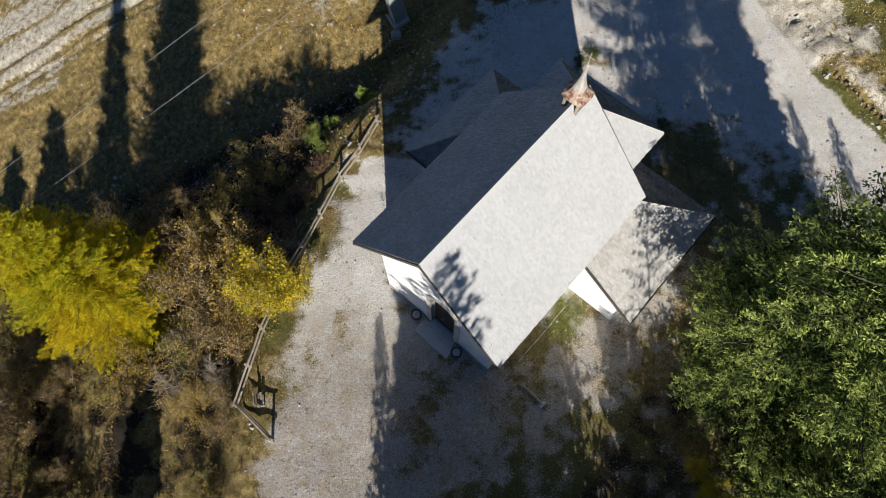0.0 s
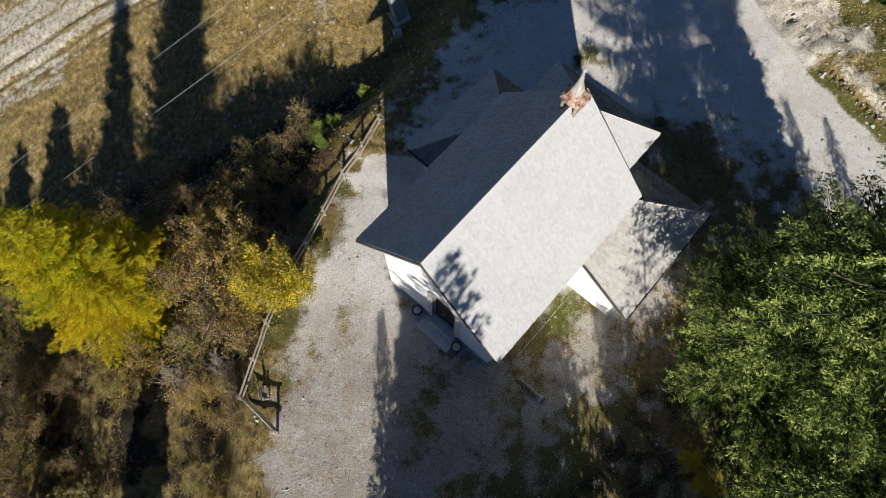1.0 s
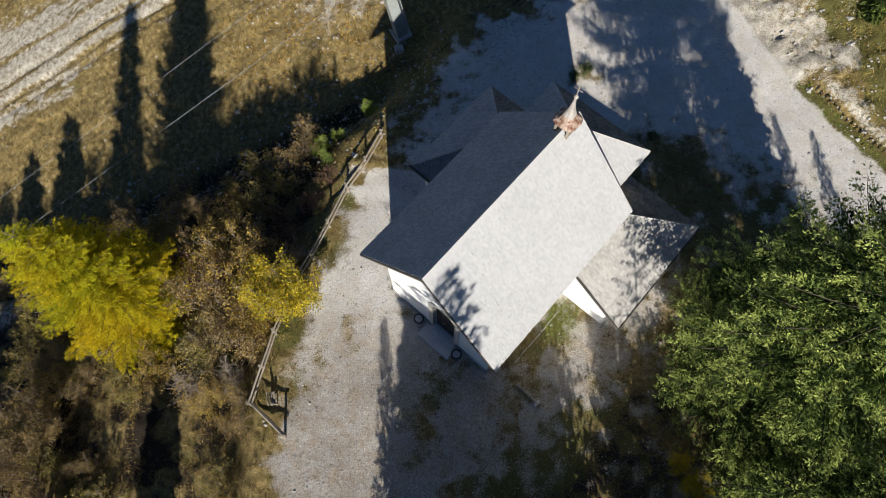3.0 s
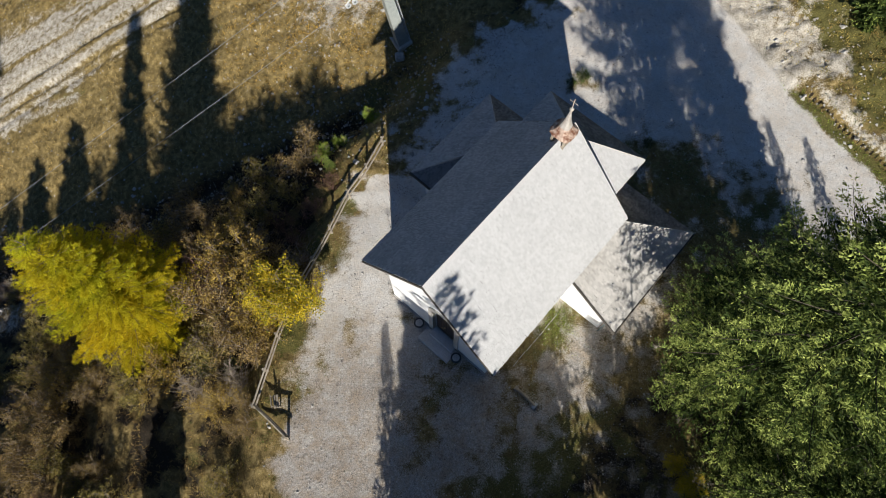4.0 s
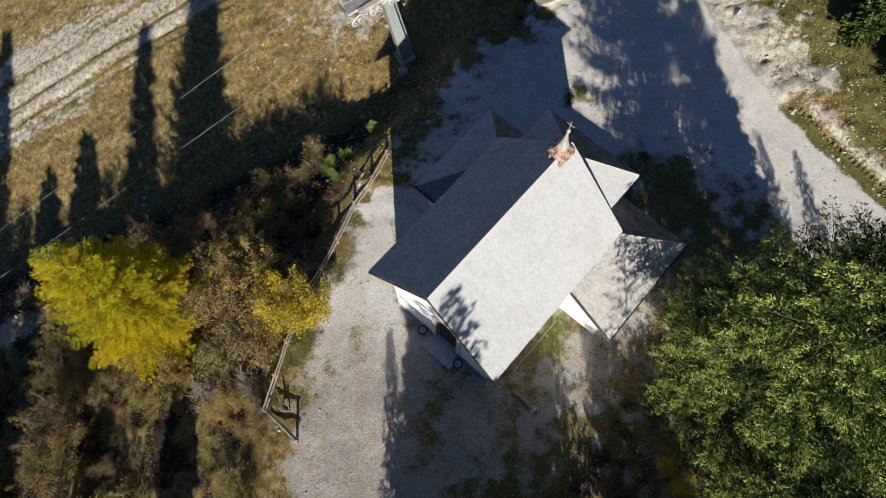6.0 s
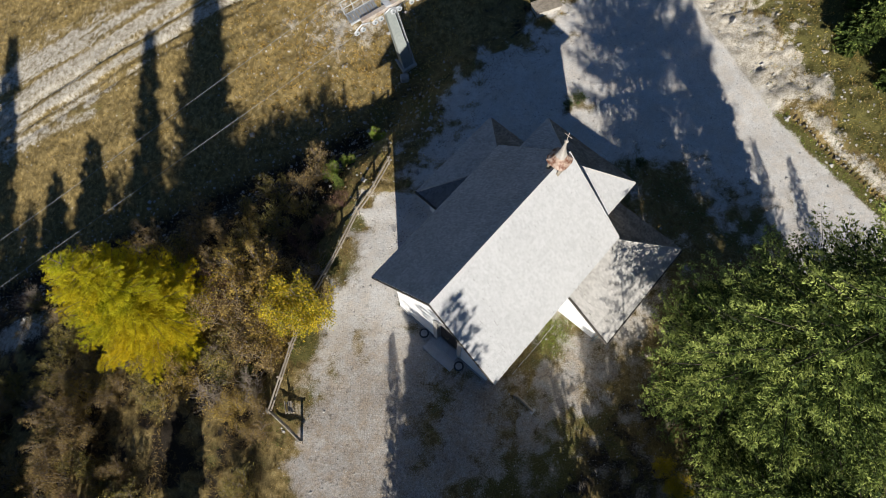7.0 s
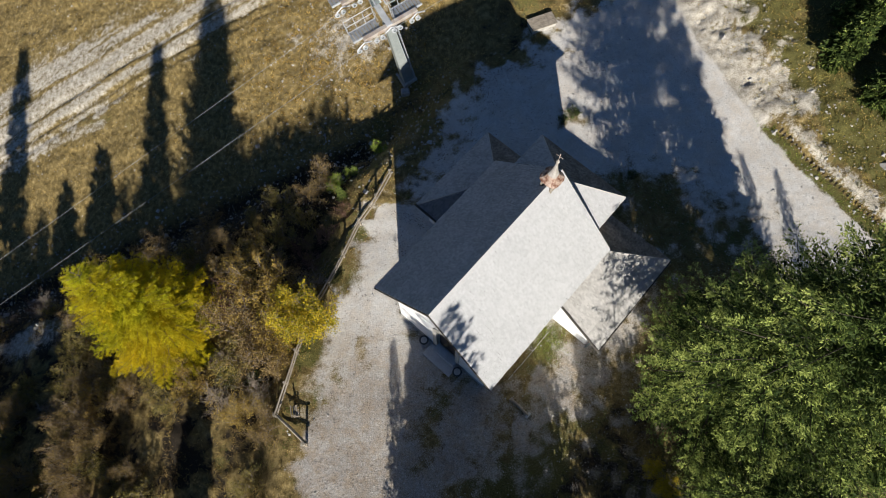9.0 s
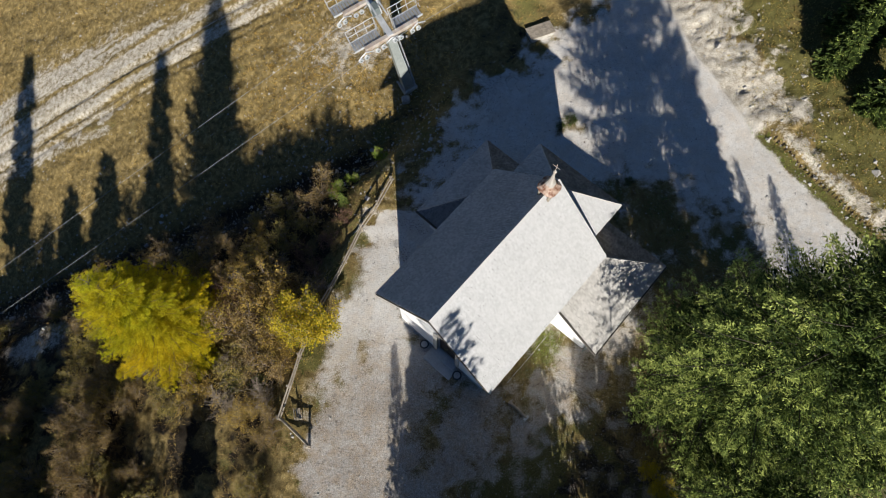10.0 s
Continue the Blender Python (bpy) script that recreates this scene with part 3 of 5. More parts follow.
def facade():
    """The front gable wall, 0.5 m thick, with its arched opening cut through."""
    bm = bmesh.new()
    hole = arch(DOOR_X, DOOR_W, DOOR_TOP, SILL - 0.3)
    n = len(hole)
    outer = [(-WALL, -0.6)] + [(-WALL, 1.5), (-WALL, 3.5), (-WALL, roof_z(WALL))] + [(-WALL * (1 - k / 5), roof_z(WALL * (1 - k / 5))) for k in range(1, 5)] + [(0, roof_z(0))] + [(WALL * k / 5, roof_z(WALL * k / 5)) for k in range(1, 6)] + [(WALL, 3.5), (WALL, -0.6)]
    for y in (FRONT, FRONT + 0.5):
        o = [bm.verts.new((x, y, z)) for x, z in outer]
        h = [bm.verts.new((x, y, z)) for x, z in hole]
        m = len(o)
        for i in range(m - 1):
            j, j1 = round(i * (n - 1) / (m - 1)), round((i + 1) * (n - 1) / (m - 1))
            if j == j1:
                bm.faces.new((o[i], o[i + 1], h[j]))
            else:
                ring = [o[i], o[i + 1]] + [h[k] for k in range(j1, j - 1, -1)]
                bm.faces.new(ring)
        if y == FRONT:
            first = (o, h)
    for a, b in zip(first, (o, h)):
        for i in range(len(a) - 1):
            bm.faces.new((a[i], a[i + 1], b[i + 1], b[i]))
    bmesh.ops.recalc_face_normals(bm, faces=bm.faces)
    part("front_wall", bm, M_PLASTER, chapel, "white plastered gable wall with an arched doorway")


facade()


def nave_walls():
    for sgn, nm in ((-1, "side_wall"), (1, "side_wall")):
        bm = bmesh.new()
        x0, x1 = sgn * WALL, sgn * (WALL - 0.5)
        prism(bm, [(x0, FRONT + 0.5, -0.6), (x0, 8.1, -0.6), (x0, 8.1, roof_z(WALL)), (x0, FRONT + 0.5, roof_z(WALL))], (x1 - x0, 0, 0))
        part(nm, bm, M_PLASTER, chapel)
    bm = bmesh.new()
    prism(bm, [(-WALL + 0.5, 8.1, -0.6), (WALL - 0.5, 8.1, -0.6), (WALL - 0.5, 8.1, roof_z(WALL - 0.5)), (0, 8.1, roof_z(0)), (-WALL + 0.5, 8.1, roof_z(WALL - 0.5))], (0, -0.5, 0))
    part("back_wall", bm, M_PLASTER, chapel)


nave_walls()
wall_block("choir_wall", [(-1.95, 8.1), (1.95, 8.1), (1.95, 10.45), (-1.95, 10.45)], -0.6, [6.6] * 4)
A_EAVE, A_TOP = 2.95, 5.0
wall_block("annex_wall", [(WALL, 5.95), (5.5, 5.95), (5.5, 11.2), (WALL - 1.2, 11.2), (WALL - 1.2, 8.8), (WALL, 8.8)], -0.6, [4.78, 3.05, 3.05, 3.05, 4.6, 4.6], "white plastered sacristy wall")
wall_block("annex_wall", [(-WALL, 5.75), (-WALL, 8.8), (-WALL + 1.2, 8.8), (-WALL + 1.2, 10.5), (-5.4, 10.5), (-5.4, 5.75)], -0.6, [3.0, 4.5, 4.5, 2.9, 2.9, 2.85], "white plastered side room wall")
# the wall foot is a little thicker and grey with damp
bm = bmesh.new()
for lo, hi in (((-WALL - 0.05, FRONT - 0.05, -0.5), (-0.47, FRONT + 0.004, 0.22)), ((1.15, FRONT - 0.05, -0.5), (WALL + 0.05, FRONT + 0.004, 0.22)), ((WALL - 0.004, FRONT - 0.05, -0.5), (WALL + 0.05, 5.95, 0.22)), ((-WALL - 0.05, FRONT - 0.05, -0.5), (-WALL + 0.004, 5.75, 0.22))):
    box(bm, lo, hi)
part("plinth", bm, M_PLINTH, chapel, "grey damp-stained wall foot")

# roofs
slope("roof_slope", [(HALF, 0, EAVE), (HALF, LONG, EAVE), (0, TOP_END, RIDGE), (0, 0, RIDGE)], M_SHINGLE, "sunlit silver shingle slope", seed=11)
slope("roof_slope", [(-HALF, LONG, EAVE), (-HALF, 0, EAVE), (0, 0, RIDGE), (0, TOP_END, RIDGE)], M_SHINGLE_GREY, "grey shingle slope", seed=12)
c_apex = (0, 8.55, C_RIDGE)
slope("choir_roof_slope", [(C_HALF, 8.0, C_EAVE), (C_HALF, C_END, C_EAVE), c_apex, (0, 8.0, C_RIDGE)], M_SHINGLE, "silver shingle slope of the choir", seed=13)
slope("choir_roof_slope", [(-C_HALF, C_END, C_EAVE), (-C_HALF, 8.0, C_EAVE), (0, 8.0, C_RIDGE), c_apex], M_SHINGLE_GREY, seed=14)
slope("choir_roof_hip", [(C_HALF, C_END, C_EAVE), (-C_HALF, C_END, C_EAVE), c_apex], M_SHINGLE_BACK, "mossy brown shingle hip, coloured darker for its shaded side", seed=15)
R_IN, R_OUT, R_F, R_B = 2.85, 6.0, 5.27, 11.38
slope("annex_roof_slope", [(R_OUT, R_F, A_EAVE), (R_OUT, R_B, A_EAVE), (R_IN, R_B - 3.0, A_TOP), (R_IN, R_F, A_TOP)], M_SHINGLE_GREY, "grey shingle lean-to slope", seed=16, row=0.15)
slope("annex_roof_hip", [(R_OUT, R_B, A_EAVE), (1.9, R_B, A_EAVE), (1.9, R_B - 3.0, A_TOP), (R_IN, R_B - 3.0, A_TOP)], M_SHINGLE_BACK, "weathered shingle hip, coloured darker for its shaded side", seed=17, row=0.15)
L_OUT, L_F, L_B, L_EAVE = -5.72, 5.2, 10.97, 2.78
slope("annex_roof_slope", [(L_OUT, L_B, L_EAVE), (L_OUT, L_F, L_EAVE), (-2.85, L_F + 2.95, A_TOP), (-2.85, L_B - 2.95, A_TOP)], M_SHINGLE_GREY, seed=18, row=0.15)
# this front hip's shade is in its shingle colour
slope("annex_roof_hip", [(L_OUT, L_F, L_EAVE), (-2.85, L_F, L_EAVE), (-2.85, L_F + 2.95, A_TOP)], M_SHINGLE_SHADE, seed=19, row=0.15)
slope("annex_roof_hip", [(-1.9, L_B, L_EAVE), (L_OUT, L_B, L_EAVE), (-2.85, L_B - 2.95, A_TOP), (-1.9, L_B - 2.95, A_TOP)], M_SHINGLE_BACK, "mossy brown shingle hip, coloured darker for its shaded side", seed=20, row=0.15)


def boards():
    """Verge boards, ridge boards and the dark gutters of the annexes."""
    for sgn in (-1, 1):
        for y, yt in ((-0.045, -0.045), (LONG + 0.005, TOP_END + 0.005)):
            bm = bmesh.new()
            prism(bm, [(0, yt, RIDGE + 0.005), (sgn * HALF, y, EAVE + 0.005), (sgn * HALF, y, EAVE - 0.17), (0, yt, RIDGE - 0.2)], (0, 0.04, 0))
            part("verge_board", bm, M_DECK, chapel, "dark weathered verge board")
    for sgn, m in ((1, M_SHINGLE), (-1, M_SHINGLE_GREY)):
        a = math.atan(slope_k)
        x1, z1 = 0.2 * math.cos(a) * sgn, RIDGE + 0.05 - 0.2 * math.sin(a)
        k, y = 0, 0.0
        while y < TOP_END - 0.01:
            step = min(0.9 + 0.15 * math.sin(k * 2.3), TOP_END - y)
            bm = bmesh.new()
            prism(bm, [(0, y, RIDGE + 0.055), (x1, y, z1), (x1, y, z1 - 0.02), (0, y, RIDGE + 0.03)], (0, step - 0.006, 0))
            part("ridge_board", bm, m, chapel)
            y += step
            k += 1
    # boards that cap the hips
    for p, q, m in (((C_HALF, C_END, C_EAVE), c_apex, M_SHINGLE_GREY), ((-C_HALF, C_END, C_EAVE), c_apex, M_SHINGLE_GREY), ((R_OUT, R_B, A_EAVE), (R_IN, R_B - 3.0, A_TOP), M_SHINGLE_GREY),
                    ((L_OUT, L_F, L_EAVE), (-2.85, L_F + 2.95, A_TOP), M_SHINGLE_GREY), ((L_OUT, L_B, L_EAVE), (-2.85, L_B - 2.95, A_TOP), M_SHINGLE_GREY)):
        p, q = Vector(p), Vector(q)
        side = (q - p).cross(Vector((0, 0, 1))).normalized() * 0.09
        up = Vector((0, 0, 0.035))
        n = max(int((q - p).length / 0.8), 1)
        for i in range(n):
            a, b = p + (q - p) * (i / n), p + (q - p) * ((i + 0.985) / n)
            bm = bmesh.new()
            prism(bm, [a + side - up, a + up * 1.6, a - side - up, a - up * 1.5], b - a)
            part("hip_board", bm, m, chapel)
    bm = bmesh.new()
    tube(bm, [(R_IN + 0.1, R_F - 0.03, A_TOP + 0.0), (R_OUT + 0.04, R_F - 0.03, A_EAVE - 0.0)], 0.055, 8)
    part("verge_trim", bm, M_DECK, chapel, "dark metal verge trim")
    bm = bmesh.new()
    tube(bm, [(L_OUT - 0.04, L_F - 0.06, L_EAVE - 0.02), (-2.9, L_F - 0.06, L_EAVE - 0.04)], 0.07, 8)
    part("gutter", bm, M_DECK, chapel, "dark metal gutter")
    bm = bmesh.new()
    tube(bm, [(R_OUT + 0.06, R_F, A_EAVE - 0.05), (R_OUT + 0.06, R_B, A_EAVE - 0.05)], 0.055, 8)
    part("gutter", bm, M_DECK, chapel, "dark metal gutter")
    bm = bmesh.new()
    tube(bm, [(5.6, 5.75, A_EAVE - 0.1), (5.6, 5.8, 2.5), (5.6, 5.84, 0.05)], 0.04, 8)
    part("downpipe", bm, M_DARKSTEEL, chapel)


boards()


def portal():
    bm = bmesh.new()
    inner, outer = arch(DOOR_X, DOOR_W, DOOR_TOP, SILL - 0.02), arch(DOOR_X, DOOR_W + 0.24, DOOR_TOP, SILL - 0.02)
    y0, y1 = FRONT - 0.06, FRONT + 0.12
    rings = [[bm.verts.new((x, y, z)) for x, z in line] for line, y in ((inner, y0), (outer, y0), (outer, y1), (inner, y1))]
    for a, b in zip(rings, rings[1:] + rings[:1]):
        for i in range(len(a) - 1):
            bm.faces.new((a[i], a[i + 1], b[i + 1], b[i]))
    for i in (0, -1):
        bm.faces.new([r[i] for r in rings])
    bmesh.ops.recalc_face_normals(bm, faces=bm.faces)
    part("portal_surround", bm, M_PORTAL, chapel, "pale stone door surround")
    for sgn in (-1, 1):
        leaf = bmesh.new()
        x0 = DOOR_X + sgn * 0.01
        planks = 4
        for k in range(planks):
            a, b = x0 + sgn * k * 0.15, x0 + sgn * ((k + 1) * 0.15 - 0.008)
            xm = max(abs(a - DOOR_X), abs(b - DOOR_X))
            top = DOOR_TOP + math.sqrt(max(DOOR_W ** 2 - xm ** 2, 0.0)) - 0.01
            box(leaf, (min(a, b), FRONT + 0.17 + 0.004 * (k % 2), SILL + 0.02), (max(a, b), FRONT + 0.235, top), 0.006)
        door = part("door", leaf, M_DOOR, chapel, "dark brown plank door leaf")
        if sgn < 0:
            bm = bmesh.new()
            box(bm, (DOOR_X - 0.10, FRONT + 0.12, 1.42), (DOOR_X - 0.05, FRONT + 0.175, 1.58), 0.01)
            tube(bm, [(DOOR_X - 0.075, FRONT + 0.13, 1.5), (DOOR_X - 0.075, FRONT + 0.08, 1.5), (DOOR_X - 0.22, FRONT + 0.08, 1.5)], 0.014, 8)
            part("handle", bm, M_BRASS, door, "worn brass handle")
    for lo, hi, lab in (((-0.60, -0.13, -0.4), (1.24, 0.62, 0.19), "worn grey stone step"), ((-0.30, 0.36, 0.19), (1.10, FRONT + 0.16, SILL), "grey stone threshold")):
        bm = bmesh.new()
        box(bm, lo, hi, 0.025)
        part("step", bm, M_STONE, chapel, lab)


portal()


def bell_turret():
    cx, cy, zb, zs = -0.02, 7.45, 9.0, 10.2
    bm = bmesh.new()
    box(bm, (cx - 0.3, cy - 0.3, zb + 0.55), (cx + 0.3, cy + 0.3, zb + 0.62), 0.01)
    turret = part("bell_turret", bm, M_WOOD, chapel, "open bell turret with a curved spire")
    for a, b in (((-0.25, -0.25), (0.25, -0.25)), ((0.25, -0.25), (0.25, 0.25)), ((0.25, 0.25), (-0.25, 0.25)), ((-0.25, 0.25), (-0.25, -0.25))):
        bm = bmesh.new()
        tube(bm, [(cx + a[0], cy + a[1], 10.17), (cx + b[0], cy + b[1], 10.17)], 0.035, 4)
        part("rail", bm, M_WOOD, turret)
    for sx in (-1, 1):
        for sy in (-1, 1):
            bm = bmesh.new()
            box(bm, (cx + sx * 0.25 - 0.045, cy + sy * 0.25 - 0.045, zb), (cx + sx * 0.25 + 0.045, cy + sy * 0.25 + 0.045, zs + 0.02), 0.01)
            part("post", bm, M_WOOD, turret)
    def flare(profile):
        bm = bmesh.new()
        rings = []
        for r, z in profile:
            ring = []
            for k in range(16):
                a = 2 * math.pi * k / 16
                q = r / max(abs(math.cos(a)), abs(math.sin(a)))
                q = min(q, r * 1.17)
                ring.append(bm.verts.new((cx + q * math.cos(a), cy + q * math.sin(a), z)))
            rings.append(ring)
        for a, b in zip(rings, rings[1:]):
            for k in range(16):
                bm.faces.new((a[k], a[(k + 1) % 16], b[(k + 1) % 16], b[k]))
        bm.faces.new(rings[0][::-1])
        bm.faces.new(rings[-1])
        return bm
    part("skirt", flare([(0.41, zs - 0.09), (0.45, zs - 0.04), (0.33, zs + 0.06), (0.25, zs + 0.18), (0.20, zs + 0.30)]), M_COPPER, turret, "rust-red sheet skirt")
    part("spire", flare([(0.202, zs + 0.295), (0.145, zs + 0.50), (0.09, zs + 0.74), (0.055, zs + 1.0), (0.033, zs + 1.24)]), M_LEAD, turret, "pale curved spire")
    bm = bmesh.new()
    bmesh.ops.create_uvsphere(bm, u_segments=12, v_segments=8, radius=0.085, matrix=Matrix.Translation((cx, cy, zs + 1.31)))
    part("finial_ball", bm, M_LEAD, turret, smooth=True)
    bm = bmesh.new()
    tube(bm, [(cx, cy, zs + 1.36), (cx, cy, zs + 1.9)], 0.016, 6)
    tube(bm, [(cx - 0.17, cy, zs + 1.7), (cx + 0.17, cy, zs + 1.7)], 0.014, 6)
    part("cross", bm, M_RUSTARM, turret, "thin iron cross")
    bm = bmesh.new()
    lathe(bm, [(0.02, zs - 0.12), (0.10, zs - 0.16), (0.13, zs - 0.32), (0.19, zs - 0.45), (0.17, zs - 0.46)], 14, Matrix.Translation((cx, cy, 0)))
    part("bell", bm, M_BRASS, turret, "small bronze bell", smooth=True)


bell_turret()

# ---- plants ----
def blades(centres, along, length, width, seed=0, curl=0.25):
    """Small pointed leaves as bent diamonds: arrays of verts and faces."""
    r = np.random.default_rng(seed)
    n = len(centres)
    along = along / np.maximum(np.linalg.norm(along, axis=1, keepdims=True), 1e-6)
    side = np.cross(along, r.normal(size=(n, 3)))
    side /= np.maximum(np.linalg.norm(side, axis=1, keepdims=True), 1e-6)
    up = np.cross(side, along)
    length, width = np.broadcast_to(length, n)[:, None], np.broadcast_to(width, n)[:, None]
    p0 = centres
    p1 = centres + along * length * 0.45 + side * width * 0.5 + up * length * curl * 0.25
    p2 = centres + along * length
    p3 = centres + along * length * 0.45 - side * width * 0.5 + up * length * curl * 0.25
    verts = np.stack((p0, p1, p2, p3), 1).reshape(-1, 3)
    faces = np.arange(n * 4).reshape(n, 4)
    return verts, faces


def branch_mesh(name, lines, material, sides=3):
    """Thin bars along many short lines ((points, r0, r1)), in one mesh."""
    verts, faces = [], []
    for pts, r0, r1 in lines:
        pts = np.asarray(pts, float)
        m = len(pts)
        d = pts[-1] - pts[0]
        d = d / max(np.linalg.norm(d), 1e-6)
        a = np.cross(d, (0.31, 0.52, 0.79))
        a /= max(np.linalg.norm(a), 1e-6)
        b = np.cross(d, a)
        base = len(verts)
        for i, p in enumerate(pts):
            r = r0 + (r1 - r0) * i / (m - 1)
            for k in range(sides):
                an = 2 * math.pi * k / sides
                verts.append(tuple(p + (a * math.cos(an) + b * math.sin(an)) * r))
        for i in range(m - 1):
            for k in range(sides):
                q = base + i * sides
                faces.append((q + k, q + (k + 1) % sides, q + sides + (k + 1) % sides, q + sides + k))
    return mesh_from(name, verts, faces, material)


def conifer_data(h, radius, seed, needle, per_metre, base=0.1, droop=0.25, lift=0.35, layers=0.42, power=0.85, twig=0.5, rag=0.25, spray=0.45, inner=0.15, arms=(5, 8), clump=None, spacing=0.17):
    """Limb lines and needle leaves of a conifer."""
    r = np.random.default_rng(seed)
    limbs, cen, dirs = [], [], []
    z = h * base
    while z < h * 0.985:
        f = (z - h * base) / (h * (1 - base))
        reach = radius * (1 - f) ** power + 0.12
        count = int(r.integers(*arms)) if f < 0.9 else 4
        turn = r.uniform(0, 6.28)
        for k in range(count):
            an = turn + 6.283 * k / count + r.normal() * 0.25
            ln = reach * (1 + r.normal() * rag) * (0.8 if r.random() < 0.2 else 1.0)
            ln = max(ln, 0.15)
            out = np.array((math.cos(an), math.sin(an), 0))
            q = np.linspace(0, 1, 6)
            rise = ln * (-droop * q * (1 - f * 1.4) + lift * q ** 2 * 0.6 + f * 0.55 * q)
            pts = out[None] * (ln * q)[:, None] + np.array((0, 0, z))
            pts[:, 2] += rise
            limbs.append((pts, 0.010 + 0.008 * ln, 0.004))
            # side twigs on both sides of the limb, longest in the middle
            nt = max(int(ln / spacing), 2)
            side = np.array((-out[1], out[0], 0))
            for j in range(nt):
                s = inner + (1 - inner) * (j + r.random()) / nt
                p = np.array([np.interp(s, q, pts[:, c]) for c in range(3)])
                sg = 1 if j % 2 else -1
                tl = twig * (0.35 + 0.65 * math.sin(math.pi * min(s * 0.9 + 0.08, 1))) * min(ln, 2.2) * 0.5 * r.uniform(0.6, 1.2)
                td = out * r.uniform(0.5, 0.9) + side * sg * r.uniform(0.5, 0.9) + np.array((0, 0, r.uniform(-0.25, 0.35)))
                td /= np.linalg.norm(td)
                if clump:
                    # a tuft of shoots at the twig's end, bent upwards
                    m = int(r.integers(clump[0], clump[1]))
                    e = p + td * tl + np.array((0, 0, 0.08))
                    cen.append(e + r.normal(size=(m, 3)) * np.array((0.075, 0.075, 0.05)))
                    dirs.append(td * 0.7 + np.array((0, 0, 0.45)) + r.normal(size=(m, 3)) * 0.6)
                    continue
                m = max(int(tl * per_metre), 3)
                ss = r.random(m)
                cen.append(p + td * (ss * tl)[:, None])
                dirs.append(td * 0.9 + r.normal(size=(m, 3)) * spray)
            m = int(ln * per_metre * 0.6)
            ss = 0.2 + 0.8 * r.random(m)
            cen.append(np.stack([np.interp(ss, q, pts[:, c]) for c in range(3)], 1))
            dirs.append(out * 0.8 + r.normal(size=(m, 3)) * 0.5)
        z += layers * (1.15 - 0.6 * f) * r.uniform(0.8, 1.2)
    cen, dirs = np.concatenate(cen), np.concatenate(dirs)
    return limbs, cen, dirs


def bough_data(h, radius, seed, base=0.03, power=0.75, gap=0.7, arms=(6, 9), step=0.13, shoot=0.085, droop=0.24, lift=0.2, fan=0.36, rise=0.12, bare=0.3, core=14, core_size=3.4, tuft=0.0, waist=0.0):
    """Limb lines and needle shoots of a dense conifer: whorls of boughs, each with side branchlets set with short
    shoots, and dark filler needles on the inner wood that stand in for its shade.
    """
    r = np.random.default_rng(seed)
    limbs, cen, dirs, tone, size = [], [], [], [], []
    z, turn = h * base, 0.0
    q = np.linspace(0, 1, 6)
    up = np.array((0, 0, 1.0))
    while z < h * 0.985:
        f = (z - h * base) / (h * (1 - base))
        reach = radius * (1 - f) ** power * (1 - waist * max(0.0, 1 - z / 3.5)) + 0.15
        count = int(r.integers(*arms)) if f < 0.85 else 5
        turn += 2.4
        for k in range(count):
            an = turn + 6.283 * k / count + r.normal() * 0.25
            ln = max(reach * r.uniform(0.76, 1.13), 0.2)
            out = np.array((math.cos(an), math.sin(an), 0))
            side = np.array((-out[1], out[0], 0))
            pts = out[None] * (ln * q)[:, None] + up * (z + r.normal() * 0.25 * gap)
            pts[:, 2] += ln * (-droop * q * (1 - f * 1.5) + lift * q ** 2 + 0.5 * f * q)
            limbs.append((pts, 0.010 + 0.008 * ln, 0.004))
            nb = max(int(ln / step), 3)
            sb = bare + (1 - bare) * (np.arange(nb) + r.random(nb)) / nb
            p = np.stack([np.interp(sb, q, pts[:, c]) for c in range(3)], 1)
            sg = np.where(np.arange(nb) % 2, 1.0, -1.0)[:, None]
            bd = out * r.uniform(0.5, 0.9, (nb, 1)) + side * sg * r.uniform(0.5, 0.95, (nb, 1)) + up * r.uniform(-0.3, 0.3, (nb, 1))
            bd /= np.linalg.norm(bd, axis=1, keepdims=True)
            bl = np.minimum(fan * ln * np.maximum(1 - sb, 0.0) ** 0.7 + 0.12, 1.0) * r.uniform(0.45, 1.2, nb)
            m = np.maximum((bl / shoot).astype(int) * 2, 5)
            k2 = np.repeat(np.arange(nb), m)
            n2 = len(k2)
            ss = r.random((n2, 1)) ** (0.8 - 0.45 * tuft)
            far = ss * bl[k2][:, None]
            lat = np.cross(bd[k2], up) * np.where(r.random(n2) < 0.5, 1, -1)[:, None]
            cen.append(p[k2] + bd[k2] * far + up * (0.1 - 0.16 * far) * far + r.normal(size=(n2, 3)) * (0.012 + 0.05 * tuft))
            dirs.append(bd[k2] * 0.8 + lat * r.uniform(0.2, 0.8, (n2, 1)) + up * rise + r.normal(size=(n2, 3)) * (0.16 + 0.3 * tuft))
            own = 0.17 * r.normal()
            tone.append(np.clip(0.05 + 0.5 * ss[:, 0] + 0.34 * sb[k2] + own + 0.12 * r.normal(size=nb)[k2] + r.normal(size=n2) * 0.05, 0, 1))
            size.append(np.ones(n2))
            # dark filler needles under the bough: they block light and paint inner shade
            m = int(ln * core)
            if m:
                sc = r.uniform(0.04, 0.78, m)
                filler = np.stack([np.interp(sc, q, pts[:, c]) for c in range(3)], 1) + side * (r.normal(size=m) * 0.13 * ln)[:, None]
                filler[:, 2] -= r.uniform(0.08, 0.3, m)
                cen.append(filler)
